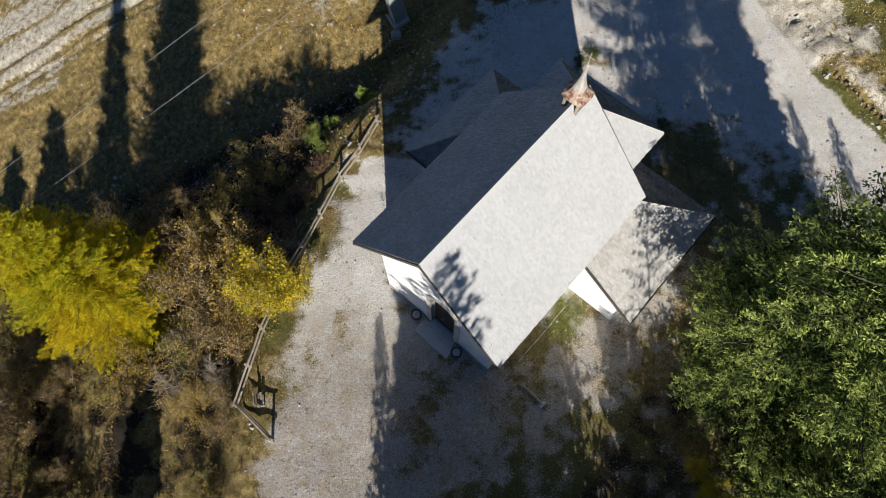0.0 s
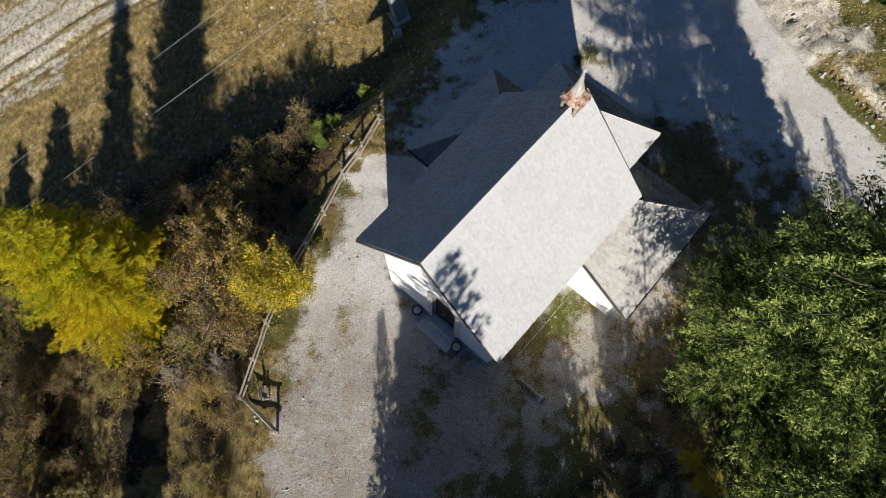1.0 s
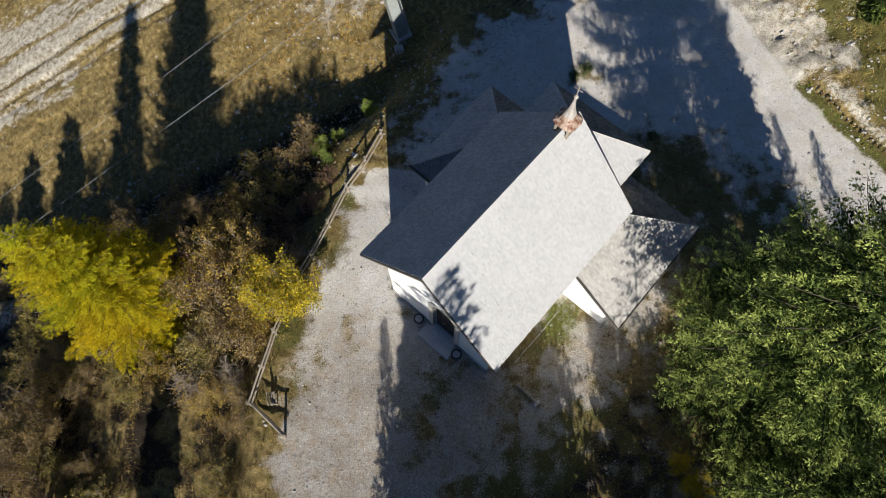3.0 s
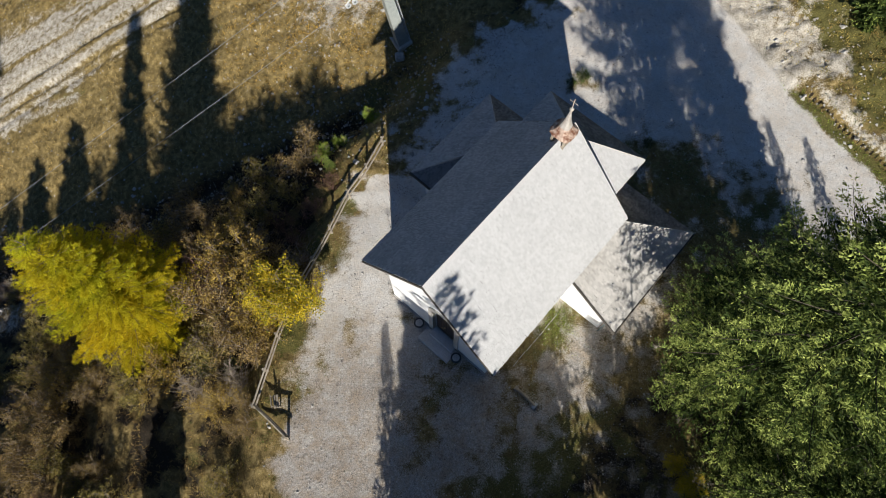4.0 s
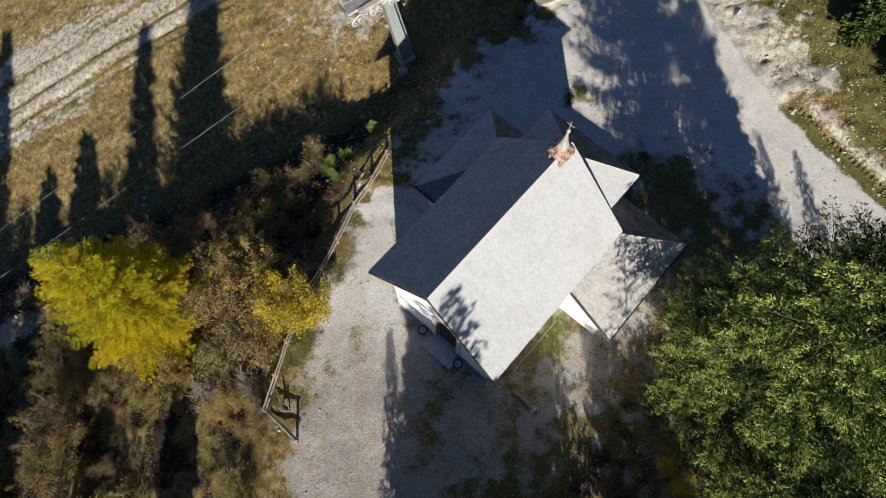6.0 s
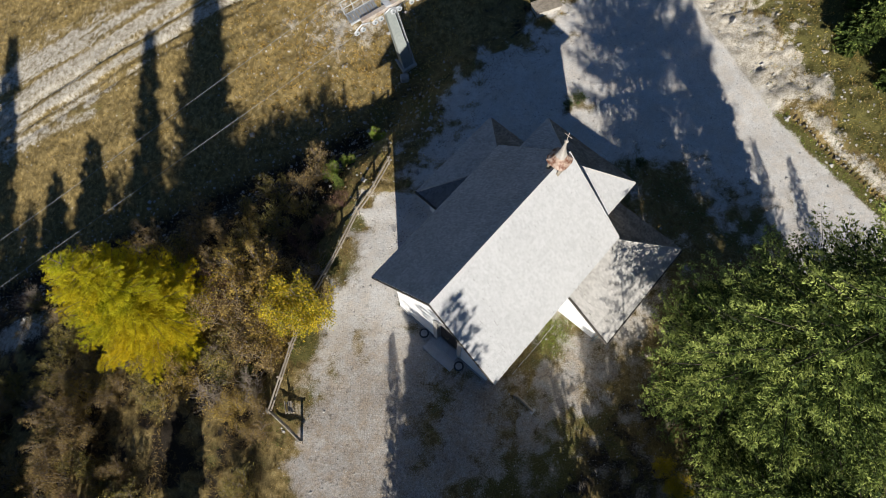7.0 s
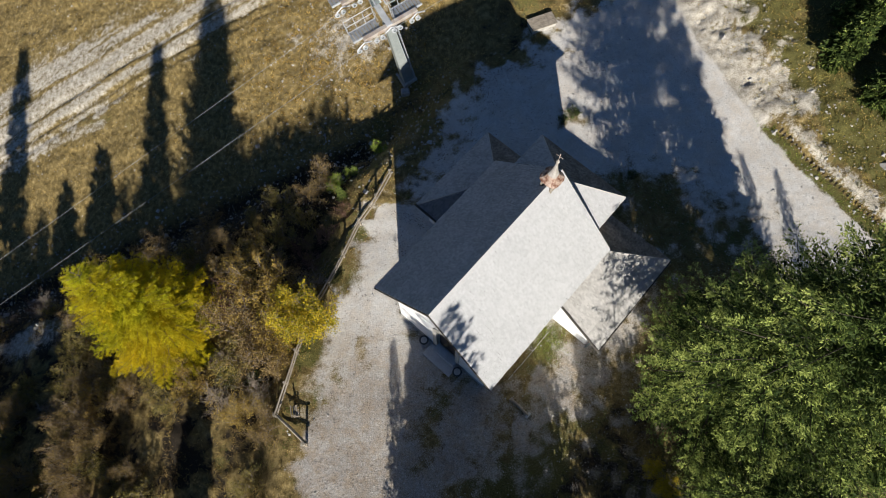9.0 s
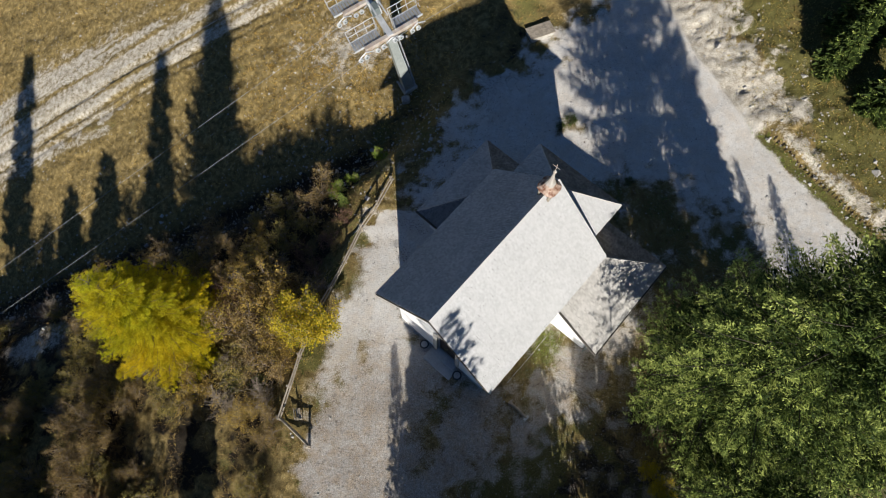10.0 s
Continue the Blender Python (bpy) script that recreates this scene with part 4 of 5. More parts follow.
                dirs.append(out + r.normal(size=(m, 3)) * np.array((0.8, 0.8, 0.3)))
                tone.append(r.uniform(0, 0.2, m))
                size.append(np.full(m, core_size))
        z += gap * (1.15 - 0.6 * f) * r.uniform(0.75, 1.25)
    return limbs, np.concatenate(cen), np.concatenate(dirs), np.concatenate(tone), np.concatenate(size)


def dense_conifer(name, h, radius, seed, needles, label, length=0.15, width=0.045, limb=None, **kw):
    tree = new(name)
    tagged(tree, label, "tree")
    limbs, cen, dirs, tone, big = bough_data(h, radius, seed, **kw)
    bm = bmesh.new()
    wob = np.random.default_rng(seed + 1).normal(size=(7, 2)) * 0.04
    tube(bm, [(wob[i, 0], wob[i, 1], h * i / 6 - (0.4 if i == 0 else 0)) for i in range(7)], [0.013 * h * (1 - i / 6.2) ** 1.3 + 0.006 for i in range(7)], 8)
    part("trunk", bm, M_BARK, tree)
    piece("branchwork", branch_mesh("branchwork", limbs, limb or M_LIMB), tree, kind="stuff")
    rr = np.random.default_rng(seed + 2)
    n = len(cen)
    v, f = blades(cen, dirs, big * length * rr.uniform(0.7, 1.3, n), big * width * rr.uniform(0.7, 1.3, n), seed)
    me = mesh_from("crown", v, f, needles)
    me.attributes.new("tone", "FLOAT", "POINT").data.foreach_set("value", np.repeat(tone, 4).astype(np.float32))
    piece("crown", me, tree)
    return tree


def conifer(name, h, radius, seed, needles, label, category, length=0.16, width=0.045, per_metre=26, **kw):
    tree = new(name)
    tagged(tree, label, category)
    limbs, cen, dirs = conifer_data(h, radius, seed, None, per_metre, **kw)
    bm = bmesh.new()
    r = np.random.default_rng(seed + 1)
    wob = r.normal(size=(7, 2)) * 0.04
    tube(bm, [(wob[i, 0], wob[i, 1], h * i / 6 - (0.4 if i == 0 else 0)) for i in range(7)], [0.013 * h * (1 - i / 6.2) ** 1.3 + 0.006 for i in range(7)], 8)
    part("trunk", bm, M_BARK, tree)
    piece("branchwork", branch_mesh("branchwork", limbs, M_LIMB), tree, kind="stuff")
    rr = np.random.default_rng(seed + 2)
    v, f = blades(cen, dirs, length * rr.uniform(0.7, 1.35, len(cen)), width * rr.uniform(0.7, 1.3, len(cen)), seed)
    me = mesh_from("crown", v, f, needles)
    me.attributes.new("tone", "FLOAT", "POINT").data.foreach_set("value", np.repeat(rr.uniform(0.2, 0.8, len(cen)), 4).astype(np.float32))
    piece("crown", me, tree)
    return tree


def place(ob, x, y, turn=0.0, size=1.0, sink=0.15):
    z = z_at(x, y)
    ob.matrix_world = Matrix.Translation((x, y, z - sink)) @ Matrix.Rotation(radians(turn), 4, "Z") @ Matrix.Diagonal((size, size, size, 1))
    return ob


def place_copy(ob, x, y, turn=0.0, size=1.0, sink=0.15, group=""):
    c = copy_thing(ob, Matrix.Identity(4))
    if group:
        tagged(c, group=group)
    return place(c, x, y, turn, size, sink)


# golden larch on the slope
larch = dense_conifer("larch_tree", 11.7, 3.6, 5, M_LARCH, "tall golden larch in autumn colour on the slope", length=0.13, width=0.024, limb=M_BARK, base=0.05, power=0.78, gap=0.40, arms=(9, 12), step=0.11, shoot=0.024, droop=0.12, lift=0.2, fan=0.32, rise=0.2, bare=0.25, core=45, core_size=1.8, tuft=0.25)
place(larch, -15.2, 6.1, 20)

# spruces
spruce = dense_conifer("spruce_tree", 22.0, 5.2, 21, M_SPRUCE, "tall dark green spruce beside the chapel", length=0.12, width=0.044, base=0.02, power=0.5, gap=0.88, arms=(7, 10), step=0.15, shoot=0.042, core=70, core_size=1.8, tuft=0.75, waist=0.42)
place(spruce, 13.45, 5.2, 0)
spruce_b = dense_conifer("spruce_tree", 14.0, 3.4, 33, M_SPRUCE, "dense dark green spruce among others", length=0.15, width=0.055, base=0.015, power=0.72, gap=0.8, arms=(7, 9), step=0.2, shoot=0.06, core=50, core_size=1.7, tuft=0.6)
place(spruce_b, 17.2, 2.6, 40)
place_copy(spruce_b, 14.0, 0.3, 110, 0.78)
slim = conifer("spruce_tree", 15.0, 2.0, 57, M_SPRUCE, "slim spruce at the edge of the wood", "tree", length=0.30, width=0.12, per_metre=9, base=0.10, droop=0.3, lift=0.4, layers=0.5, power=0.9, twig=0.8)
place(slim, 0.1, -8.2, 90, 0.47)
for x, y, turn, size in ((3.4, -10.0, 0, 1.15), (1.5, -8.4, 10, 0.62), (2.7, -7.6, 140, 0.66), (5.4, -8.6, 200, 0.62), (7.2, -7.8, 240, 0.55), (10.2, -8.4, 20, 0.56), (19.0, 6.0, 70, 0.44), (20.9, 5.5, 0, 0.43), (-6.5, 14.3, 0, 0.13),
                         (-36.0, -4.0, 0, 1.0), (31.0, 26.0, 180, 0.9), (33.0, 20.0, 10, 1.0)):
    place_copy(slim, x, y, turn, size)

broad = dense_conifer("spruce_tree", 12.0, 2.9, 91, M_SPRUCE, "broad spruce lower down the slope", length=0.26, width=0.11, base=0.06, power=0.75, gap=0.75, arms=(6, 9), step=0.26, shoot=0.16, core=18, tuft=0.5)
place(broad, -11.0, -8.6, 0, 0.55)
# copies with x above 0 and y below -8 are unseen, added as shade casters
for x, y, turn, size in ((-16.0, -9.0, 75, 0.45), (12.4, -8.2, 30, 0.6), (10.8, -9.0, 75, 0.5), (2.2, -8.6, 200, 0.8), (4.6, -8.8, 310, 0.95), (-22.3, -8.0, 200, 0.88), (-25.7, -8.2, 110, 0.76), (16.8, 8.8, 70, 0.62), (13.6, 9.2, 10, 0.42), (21.8, 25.6, 70, 0.42), (24.2, 22.8, 310, 0.5), (23.6, 27.8, 10, 0.7)):
    place_copy(broad, x, y, turn, size)
# tall spruces with bare lower trunks, down the valley
tall_tree = dense_conifer("spruce_tree", 16.0, 1.55, 93, M_SPRUCE, "tall spruce with a bare lower trunk", length=0.26, width=0.11, base=0.42, power=0.8, gap=0.62, arms=(5, 8), step=0.2, shoot=0.13, core=14, core_size=2.4)
place(tall_tree, -17.6, -8.0, 0, 0.97)
for x, y, turn, size in ((-31.1, -8.0, 10, 1.07),):
    place_copy(tall_tree, x, y, turn, size)
# thin spruce whose shadow falls across the annex roof
thin = conifer("spruce_tree", 11.4, 1.9, 97, M_SPRUCE, "thin sparsely branched spruce beside the chapel", "tree", length=0.2, width=0.06, per_metre=11, base=0.22, droop=0.1, lift=0.3, layers=0.62, power=0.75, twig=0.7, rag=0.3, arms=(4, 6))
place(thin, 10.4, -3.2, 50)

# unseen row of small spruces, added to throw shade on the yard front
young = conifer("shade_spruce", 4.4, 1.5, 71, M_SPRUCE, "dense young spruce added out of view to shade the yard", "tree", length=0.2, width=0.08, per_metre=10, base=0.02, droop=0.2, lift=0.4, layers=0.34, power=0.7, twig=0.8, clump=(7, 11), spacing=0.24)
place(young, 5.2, -5.6, 0, 1.25)
for x, y, turn, size in ((7.4, -3.3, 80, 0.95), (10.4, -3.9, 160, 1.1), (3.2, -3.7, 210, 0.85), (1.4, -3.5, 300, 0.7), (6.3, -4.6, 20, 1.15), (4.2, -5.0, 120, 1.1), (2.3, -5.2, 33, 1.05), (6.6, -5.8, 66, 1.2), (12.4, -2.8, 190, 0.8), (0.2, -4.2, 250, 0.7)):
    place_copy(young, x, y - 2.2, turn, size * 1.25)


# shrubs
def shrub(name, size, high, seed, leaf, twig, label, leaves=1500, stems=16, leaf_len=0.08, leaf_wide=0.05, bare=0.2):
    """A many-stemmed bush: forked stems and a crown of separate leaves on the twigs."""
    ob = new(name)
    tagged(ob, label, "shrub")
    r = np.random.default_rng(seed)
    lines, tips = [], []
    for k in range(stems):
        an, out = r.uniform(0, 6.283), size * math.sqrt(r.random()) * 0.8
        top = np.array((math.cos(an) * out, math.sin(an) * out, high * r.uniform(0.6, 1.05) * (1 - 0.35 * (out / size) ** 2)))
        foot = top * np.array((0.22, 0.22, 0)) + np.append(r.normal(size=2) * 0.05, -0.1)
        mid = (foot + top) / 2 + r.normal(size=3) * 0.1 * size + np.array((0, 0, 0.08 * high))
        lines.append(([foot, mid, top], 0.022 * size, 0.006))
        for j in range(7):
            s = r.uniform(0.35, 1.0)
            p = mid + (top - mid) * (s * 2 - 1) if s > 0.5 else foot + (mid - foot) * s * 2
            d = r.normal(size=3) + np.array((0, 0, 0.8)) + (top - foot) * 0.2
            d /= np.linalg.norm(d)
            ln = size * r.uniform(0.2, 0.5)
            e = p + d * ln
            lines.append(([p, (p + e) / 2 + r.normal(size=3) * 0.03, e], 0.008, 0.003))
            tips.append((p, e))
            for i in range(2):
                d2 = d + r.normal(size=3) * 0.6
                d2 /= np.linalg.norm(d2)
                q = p + d * ln * r.uniform(0.3, 0.9)
                e2 = q + d2 * ln * 0.6
                lines.append(([q, e2], 0.005, 0.002))
                tips.append((q, e2))
    piece("branchwork", branch_mesh("branchwork", lines, twig), ob, kind="stuff")
    if leaves:
        a = np.array([t[0] for t in tips])
        b = np.array([t[1] for t in tips])
        keep = r.random(len(a)) > bare
        a, b = a[keep], b[keep]
        pick = r.integers(0, len(a), leaves)
        cen = a[pick] + (b - a)[pick] * r.uniform(0.2, 1.05, (leaves, 1)) + r.normal(size=(leaves, 3)) * 0.05 * size
        v, f = blades(cen, r.normal(size=(leaves, 3)) + np.array((0, 0, 0.2)), leaf_len * r.uniform(0.6, 1.4, leaves), leaf_wide * r.uniform(0.6, 1.4, leaves), seed)
        piece("foliage", mesh_from("foliage", v, f, leaf), ob)
    return ob


KINDS = [
    shrub("shrub", 1.5, 2.0, 101, M_BROWN, M_TWIG, "brown-leaved bush on the slope", 3300, 12, 0.064, 0.042),
    shrub("shrub", 1.2, 1.5, 102, M_OLIVE, M_TWIG, "olive-brown bush on the slope", 3100, 11, 0.062, 0.04),
    shrub("shrub", 1.3, 1.7, 103, M_PURPLE, M_TWIG_RED, "reddish bush with thin bare twigs", 1700, 14, 0.058, 0.032),
    shrub("shrub", 1.1, 1.3, 104, None, M_TWIG, "bare grey bush with fine twigs", 0, 26),
    shrub("shrub", 1.5, 2.1, 105, M_GOLDLEAF, M_TWIG, "golden-brown bush on the slope", 3600, 13, 0.066, 0.045),
]
YELLOW = shrub("birch_bush", 1.6, 2.9, 110, M_YELLOW, M_TWIG, "yellow birch bush overhanging the fence", 7500, 22, 0.075, 0.06, 0.05)
PINE = shrub("mountain_pine", 0.55, 1.0, 111, M_PINE, M_TWIG, "small bright green mountain pine", 1800, 12, 0.11, 0.02, 0.0)
JUNIPER = shrub("juniper_bush", 0.9, 0.9, 112, M_JUNIPER, M_TWIG, "low dark green juniper", 2400, 18, 0.09, 0.03, 0.0)


def plant_slope():
    """The bushes of the slope between the yard and the stream."""
    place(YELLOW, -6.75, 6.6, 0, 1.25)
    place_copy(YELLOW, -8.0, 6.9, 120, 1.0)
    place(PINE, -6.4, 16.3, 0, 1.0)
    for x, y, t, s in ((-7.2, 15.3, 60, 1.25), (-4.9, 18.1, 140, 1.1)):
        place_copy(PINE, x, y, t, s)
    place(JUNIPER, 6.6, 20.9, 0, 0.6)
    for x, y, t, s in ((6.0, 20.5, 10, 0.45), (-11.2, 3.6, 10, 0.9), (-9.6, 3.6, 100, 0.7), (10.2, 17.3, 100, 0.45)):
        place_copy(JUNIPER, x, y, t, s)
    place_copy(YELLOW, 11.0, 1.2, 40, 0.42)
    place_copy(YELLOW, 11.6, 0.3, 200, 0.5)
    first = [True] * len(KINDS)
    r = np.random.default_rng(77)
    tall = [(-9.3, 7.4, 4, 1.7), (-10.9, 6.2, 0, 1.6), (-10.4, 8.9, 4, 1.5), (-8.9, 9.0, 0, 1.0), (-8.6, 5.6, 4, 1.1), (-10.0, 1.6, 4, 0.9), (-11.8, 8.0, 2, 1.5), (-9.0, 4.6, 0, 1.3), (-10.4, 4.2, 1, 1.5), (-9.3, 2.9, 3, 1.1), (-7.9, 10.4, 2, 0.75), (-7.0, 12.0, 2, 0.7), (-6.4, 13.4, 2, 0.6), (-8.8, 11.4, 2, 0.75)]
    spots = list(tall)
    taken = [(x, y, 1.6) for x, y, _, _ in tall] + [(-13.1, 5.4, 1.4), (-7.1, 6.1, 1.0)]
    tries = 0
    while len(spots) < 130 and tries < 6000:
        tries += 1
        x, y = r.uniform(-34, -7), r.uniform(-5, 17)
        rim = float(edge_x(y)) - x
        d = 17.5 + 0.37 * (x + 9) - y
        if rim < 0.8 or d < 2.2 or d > 21:
            continue
        if ((x + 27.5 - (y - 5)) / 2.6) ** 2 + ((y - 5.2) / 1.8) ** 2 < 1:
            continue
        if float(fbm(np.array(x * 0.22), np.array(y * 0.22), 61)) < 0.40:
            continue
        if any((x - a) ** 2 + (y - b) ** 2 < (0.85 * q) ** 2 for a, b, q in taken):
            continue
        k = int(r.choice(5, p=(0.27, 0.26, 0.13, 0.16, 0.18)))
        s = float(r.uniform(0.6, 1.25))
        taken.append((x, y, 1.5 * s))
        spots.append((x, y, k, s))
    for x, y, k, s in spots:
        turn = float(r.uniform(0, 360))
        if first[k]:
            first[k] = False
            place(KINDS[k], x, y, turn, s)
            tagged(KINDS[k], group="bushes on the slope")
        else:
            place_copy(KINDS[k], x, y, turn, s, group="bushes on the slope")


plant_slope()


# ---- fence ----
def fence():
    rail = new("fence")
    tagged(rail, "weathered round-timber post and rail fence along the yard", "fence")
    runs = [[(-6.05, 0.47), (-7.82, 1.75), (-7.58, 3.4), (-7.35, 5.0), (-7.05, 6.4), (-6.75, 7.6), (-6.3, 8.9), (-5.75, 10.6), (-5.1, 12.6), (-4.45, 14.2), (-3.85, 15.8)]]
    r = np.random.default_rng(4)
    for run in runs:
        tops = []
        for x, y in run:
            z = z_at(x, y)
            hgt = 0.92 + r.uniform(-0.04, 0.04)
            lean = r.normal(size=2) * 0.03
            bm = bmesh.new()
            tube(bm, [(x, y, z - 0.3), (x + lean[0] * 0.5, y + lean[1] * 0.5, z + hgt * 0.5), (x + lean[0], y + lean[1], z + hgt)], [0.068, 0.062, 0.058], 9)
            part("post", bm, M_WOOD, rail)
            tops.append(Vector((x + lean[0], y + lean[1], z + hgt)))
        for a, b in zip(tops, tops[1:]):
            for drop, off in ((0.05, 0.07), (0.50, 0.07)):
                side = Vector((-(b - a).y, (b - a).x, 0)).normalized() * -off
                bm = bmesh.new()
                p, q = a + side - Vector((0, 0, drop)), b + side - Vector((0, 0, drop))
                e = (q - p).normalized() * 0.1
                m = (p + q) / 2 + Vector((r.normal() * 0.015, r.normal() * 0.015, -0.02))
                tube(bm, [p - e, m, q + e], [0.052, 0.048, 0.045], 8)
                part("rail", bm, M_WOOD, rail)


fence()


def little_bench():
    """The small wooden rest inside the fence corner."""
    ob = new("rustic_bench")
    tagged(ob, "small weathered wooden bench inside the fence corner", "bench")
    for dx in (-0.09, 0.09):
        bm = bmesh.new()
        box(bm, (dx - 0.07, -0.42, 0.40), (dx + 0.07, 0.42, 0.45), 0.012)
        part("slat", bm, M_WOOD, ob)
    for y in (-0.32, 0.32):
        for x in (-0.14, 0.14):
            bm = bmesh.new()
            box(bm, (x - 0.035, y - 0.035, -0.15), (x + 0.035, y + 0.035, 0.40), 0.008)
            part("leg", bm, M_WOOD, ob)
    for z in (0.62, 0.8):
        bm = bmesh.new()
        box(bm, (-0.24, -0.42, z), (-0.20, 0.42, z + 0.12), 0.01)
        part("back_slat", bm, M_WOOD, ob)
    for y in (-0.3, 0.3):
        bm = bmesh.new()
        box(bm, (-0.20, y - 0.03, 0.3), (-0.15, y + 0.03, 0.94), 0.008)
        part("back_post", bm, M_WOOD, ob)
    ob.matrix_world = pose(-6.85, 2.05, z_at(-6.85, 2.05), 0, 0, 18) @ Matrix.Scale(0.72, 4)


little_bench()


def planter(v, u):
    """A round dark pot with a pale rim and a small plant."""
    ob = new("plant_pot")
    tagged(ob, "round dark plant pot with a pale rim beside the door", "plant pot", group="pots at the door")
    bm = bmesh.new()
    lathe(bm, [(0.15, 0), (0.18, 0.02), (0.24, 0.30), (0.25, 0.36), (0.16, 0.36), (0.155, 0.31), (0.02, 0.31)], 20)
    body = part("pot", bm, M_POT, ob, smooth=True)
    bm = bmesh.new()
    lathe(bm, [(0.145, 0.345), (0.172, 0.345), (0.172, 0.375), (0.148, 0.378)], 20)
    part("rim", bm, M_RIM, ob, "pale ring rim")
    r = np.random.default_rng(int(abs(v) * 100))
    n = 60
    cen = np.concatenate((r.normal(size=(n, 2)) * 0.03, np.full((n, 1), 0.32)), 1)
    vv, ff = blades(cen, np.concatenate((r.normal(size=(n, 2)) * 0.8, np.ones((n, 1))), 1), 0.07 * r.uniform(0.6, 1.3, n), 0.03, 3)
    piece("plant", mesh_from("plant", vv, ff, M_BLOOM), ob)
    p = chapel.matrix_world @ Vector((v, u, 0))
    ob.matrix_world = Matrix.Translation((p.x, p.y, z_at(p.x, p.y)))


planter(-0.98, 0.42)
planter(1.42, 0.33)


def trough():
    """The hollowed log and spout that lie on the grass before the chapel."""
    ob = new("log_spout")
    tagged(ob, "weathered split log with a pale end lying on the grass", "log")
    bm = bmesh.new()
    tube(bm, [(-0.55, 0, 0.13), (0, 0.02, 0.12), (0.6, 0, 0.10)], [0.075, 0.07, 0.06], 10)
    part("log", bm, M_WOOD, ob)
    bm = bmesh.new()
    box(bm, (0.52, -0.16, 0.0), (0.66, 0.16, 0.14), 0.02)
    part("foot", bm, M_STONE, ob, "pale cut end block")
    bm = bmesh.new()
    box(bm, (-0.62, -0.10, 0.0), (-0.48, 0.12, 0.2), 0.02)
    part("foot", bm, M_WOOD, ob)
    ob.matrix_world = pose(4.45, 3.45, z_at(4.45, 3.45), 0, 0, -38)


trough()


# ---- lift pylon ----
def pylon():
    ob = new("lift_pylon")
    tagged(ob, "galvanised steel ski lift pylon with catwalks and rope wheels", "lift pylon")
    bx, by = -3.85, 23.55
    z0 = z_at(bx, by)
    ztop = 4.6
    ob.matrix_world = pose(bx, by, z0, 0, -9, 35)      # local x runs along the ropes
    top = ztop - z0
    bm = bmesh.new()
    box(bm, (-0.5, -0.5, -0.8), (0.5, 0.5, 0.3), 0.05)
    part("footing", bm, M_CONCRETE, ob, "concrete footing")
    bm = bmesh.new()
    s0, s1 = 0.34, 0.24
    rings = []
    for s, z in ((s0, 0.3), (s1, top)):
        rings.append([bm.verts.new((x * s, y * s, z)) for x, y in ((-1, -1), (1, -1), (1, 1), (-1, 1))])
    for k in range(4):
        bm.faces.new((rings[0][k], rings[0][(k + 1) % 4], rings[1][(k + 1) % 4], rings[1][k]))
    bm.faces.new(rings[1])
    part("mast", bm, M_MAST, ob, "tapered grey-green steel mast")
    ladder = bmesh.new()
    for y in (-0.2, 0.2):
        tube(ladder, [(0.48, y, 0.4), (0.40, y, top + 0.9)], 0.022, 6)
    for k in range(int(top / 0.3)):
        z = 0.6 + 0.3 * k
        tube(ladder, [(0.475 - 0.012 * k * 0.3, -0.2, z), (0.475 - 0.012 * k * 0.3, 0.2, z)], 0.014, 5)
    part("ladder", ladder, M_STEEL, ob)
    bm = bmesh.new()
    box(bm, (-0.17, -0.4, top - 0.1), (0.17, 2.9, top + 0.22), 0.02)
    part("cross_arm", bm, M_STEEL, ob, "grey cross arm")
    for side, y in enumerate((-0.3, 2.5)):
        bm = bmesh.new()
        box(bm, (-1.65, y - 0.14, top - 0.02), (1.75, y + 0.14, top + 0.2), 0.02)
        beam = part("wheel_beam", bm, M_RUSTARM, ob, "rust-stained wheel beam")
        for k in range(8):
            x = -2.15 + 0.38 * k + 0.36 * (k // 2)
            bm = bmesh.new()
            lathe(bm, [(0.06, -0.045), (0.15, -0.045), (0.12, -0.015), (0.12, 0.015), (0.15, 0.045), (0.06, 0.045)], 18, pose(x, y - 0.34, top - 0.06 - 0.02 * abs(k - 3.5), 90, 0, 0))
            wheel = part("rope_wheel", bm, M_STEEL, ob, "pale rope wheel with a dark hub")
            bm = bmesh.new()
            lathe(bm, [(0.062, -0.055), (0.062, 0.055), (0.03, 0.065)], 12, pose(x, y - 0.34, top - 0.06 - 0.02 * abs(k - 3.5), 90, 0, 0))
            part("hub", bm, M_DARKSTEEL, wheel)
        for k in range(3):
            x = -1.7 + 1.69 * k
            bm = bmesh.new()
            tube(bm, [(x - 0.42, y - 0.26, top - 0.02), (x, y - 0.2, top + 0.12), (x + 0.42, y - 0.26, top - 0.02)], 0.04, 6)
            part("rocker", bm, M_STEEL, ob)
        # catwalk with railings on the inner side
        for x0, x1 in ((-2.2, -0.45), (0.5, 2.2)):
            w0, w1 = y + 0.25, y + 0.95
            bm = bmesh.new()
            box(bm, (x0, w0 - 0.02, top - 0.1), (x1, w0 + 0.03, top + 0.03))
            box(bm, (x0, w1 - 0.03, top - 0.1), (x1, w1 + 0.02, top + 0.03))
            walkway = part("catwalk", bm, M_STEEL, ob, "grey grated catwalk")
            for k in range(9):
                xa = x0 + (x1 - x0) * k / 9
                bm = bmesh.new()
                box(bm, (xa, w0, top - 0.02), (xa + (x1 - x0) / 9 * 0.8, w1, top + 0.022))
                part("slat", bm, M_GRATE, walkway)
            for k in range(4):
                xa = x0 + (x1 - x0) * k / 3
                bm = bmesh.new()
                tube(bm, [(xa, w1, top), (xa, w1, top + 1.0)], 0.022, 6)
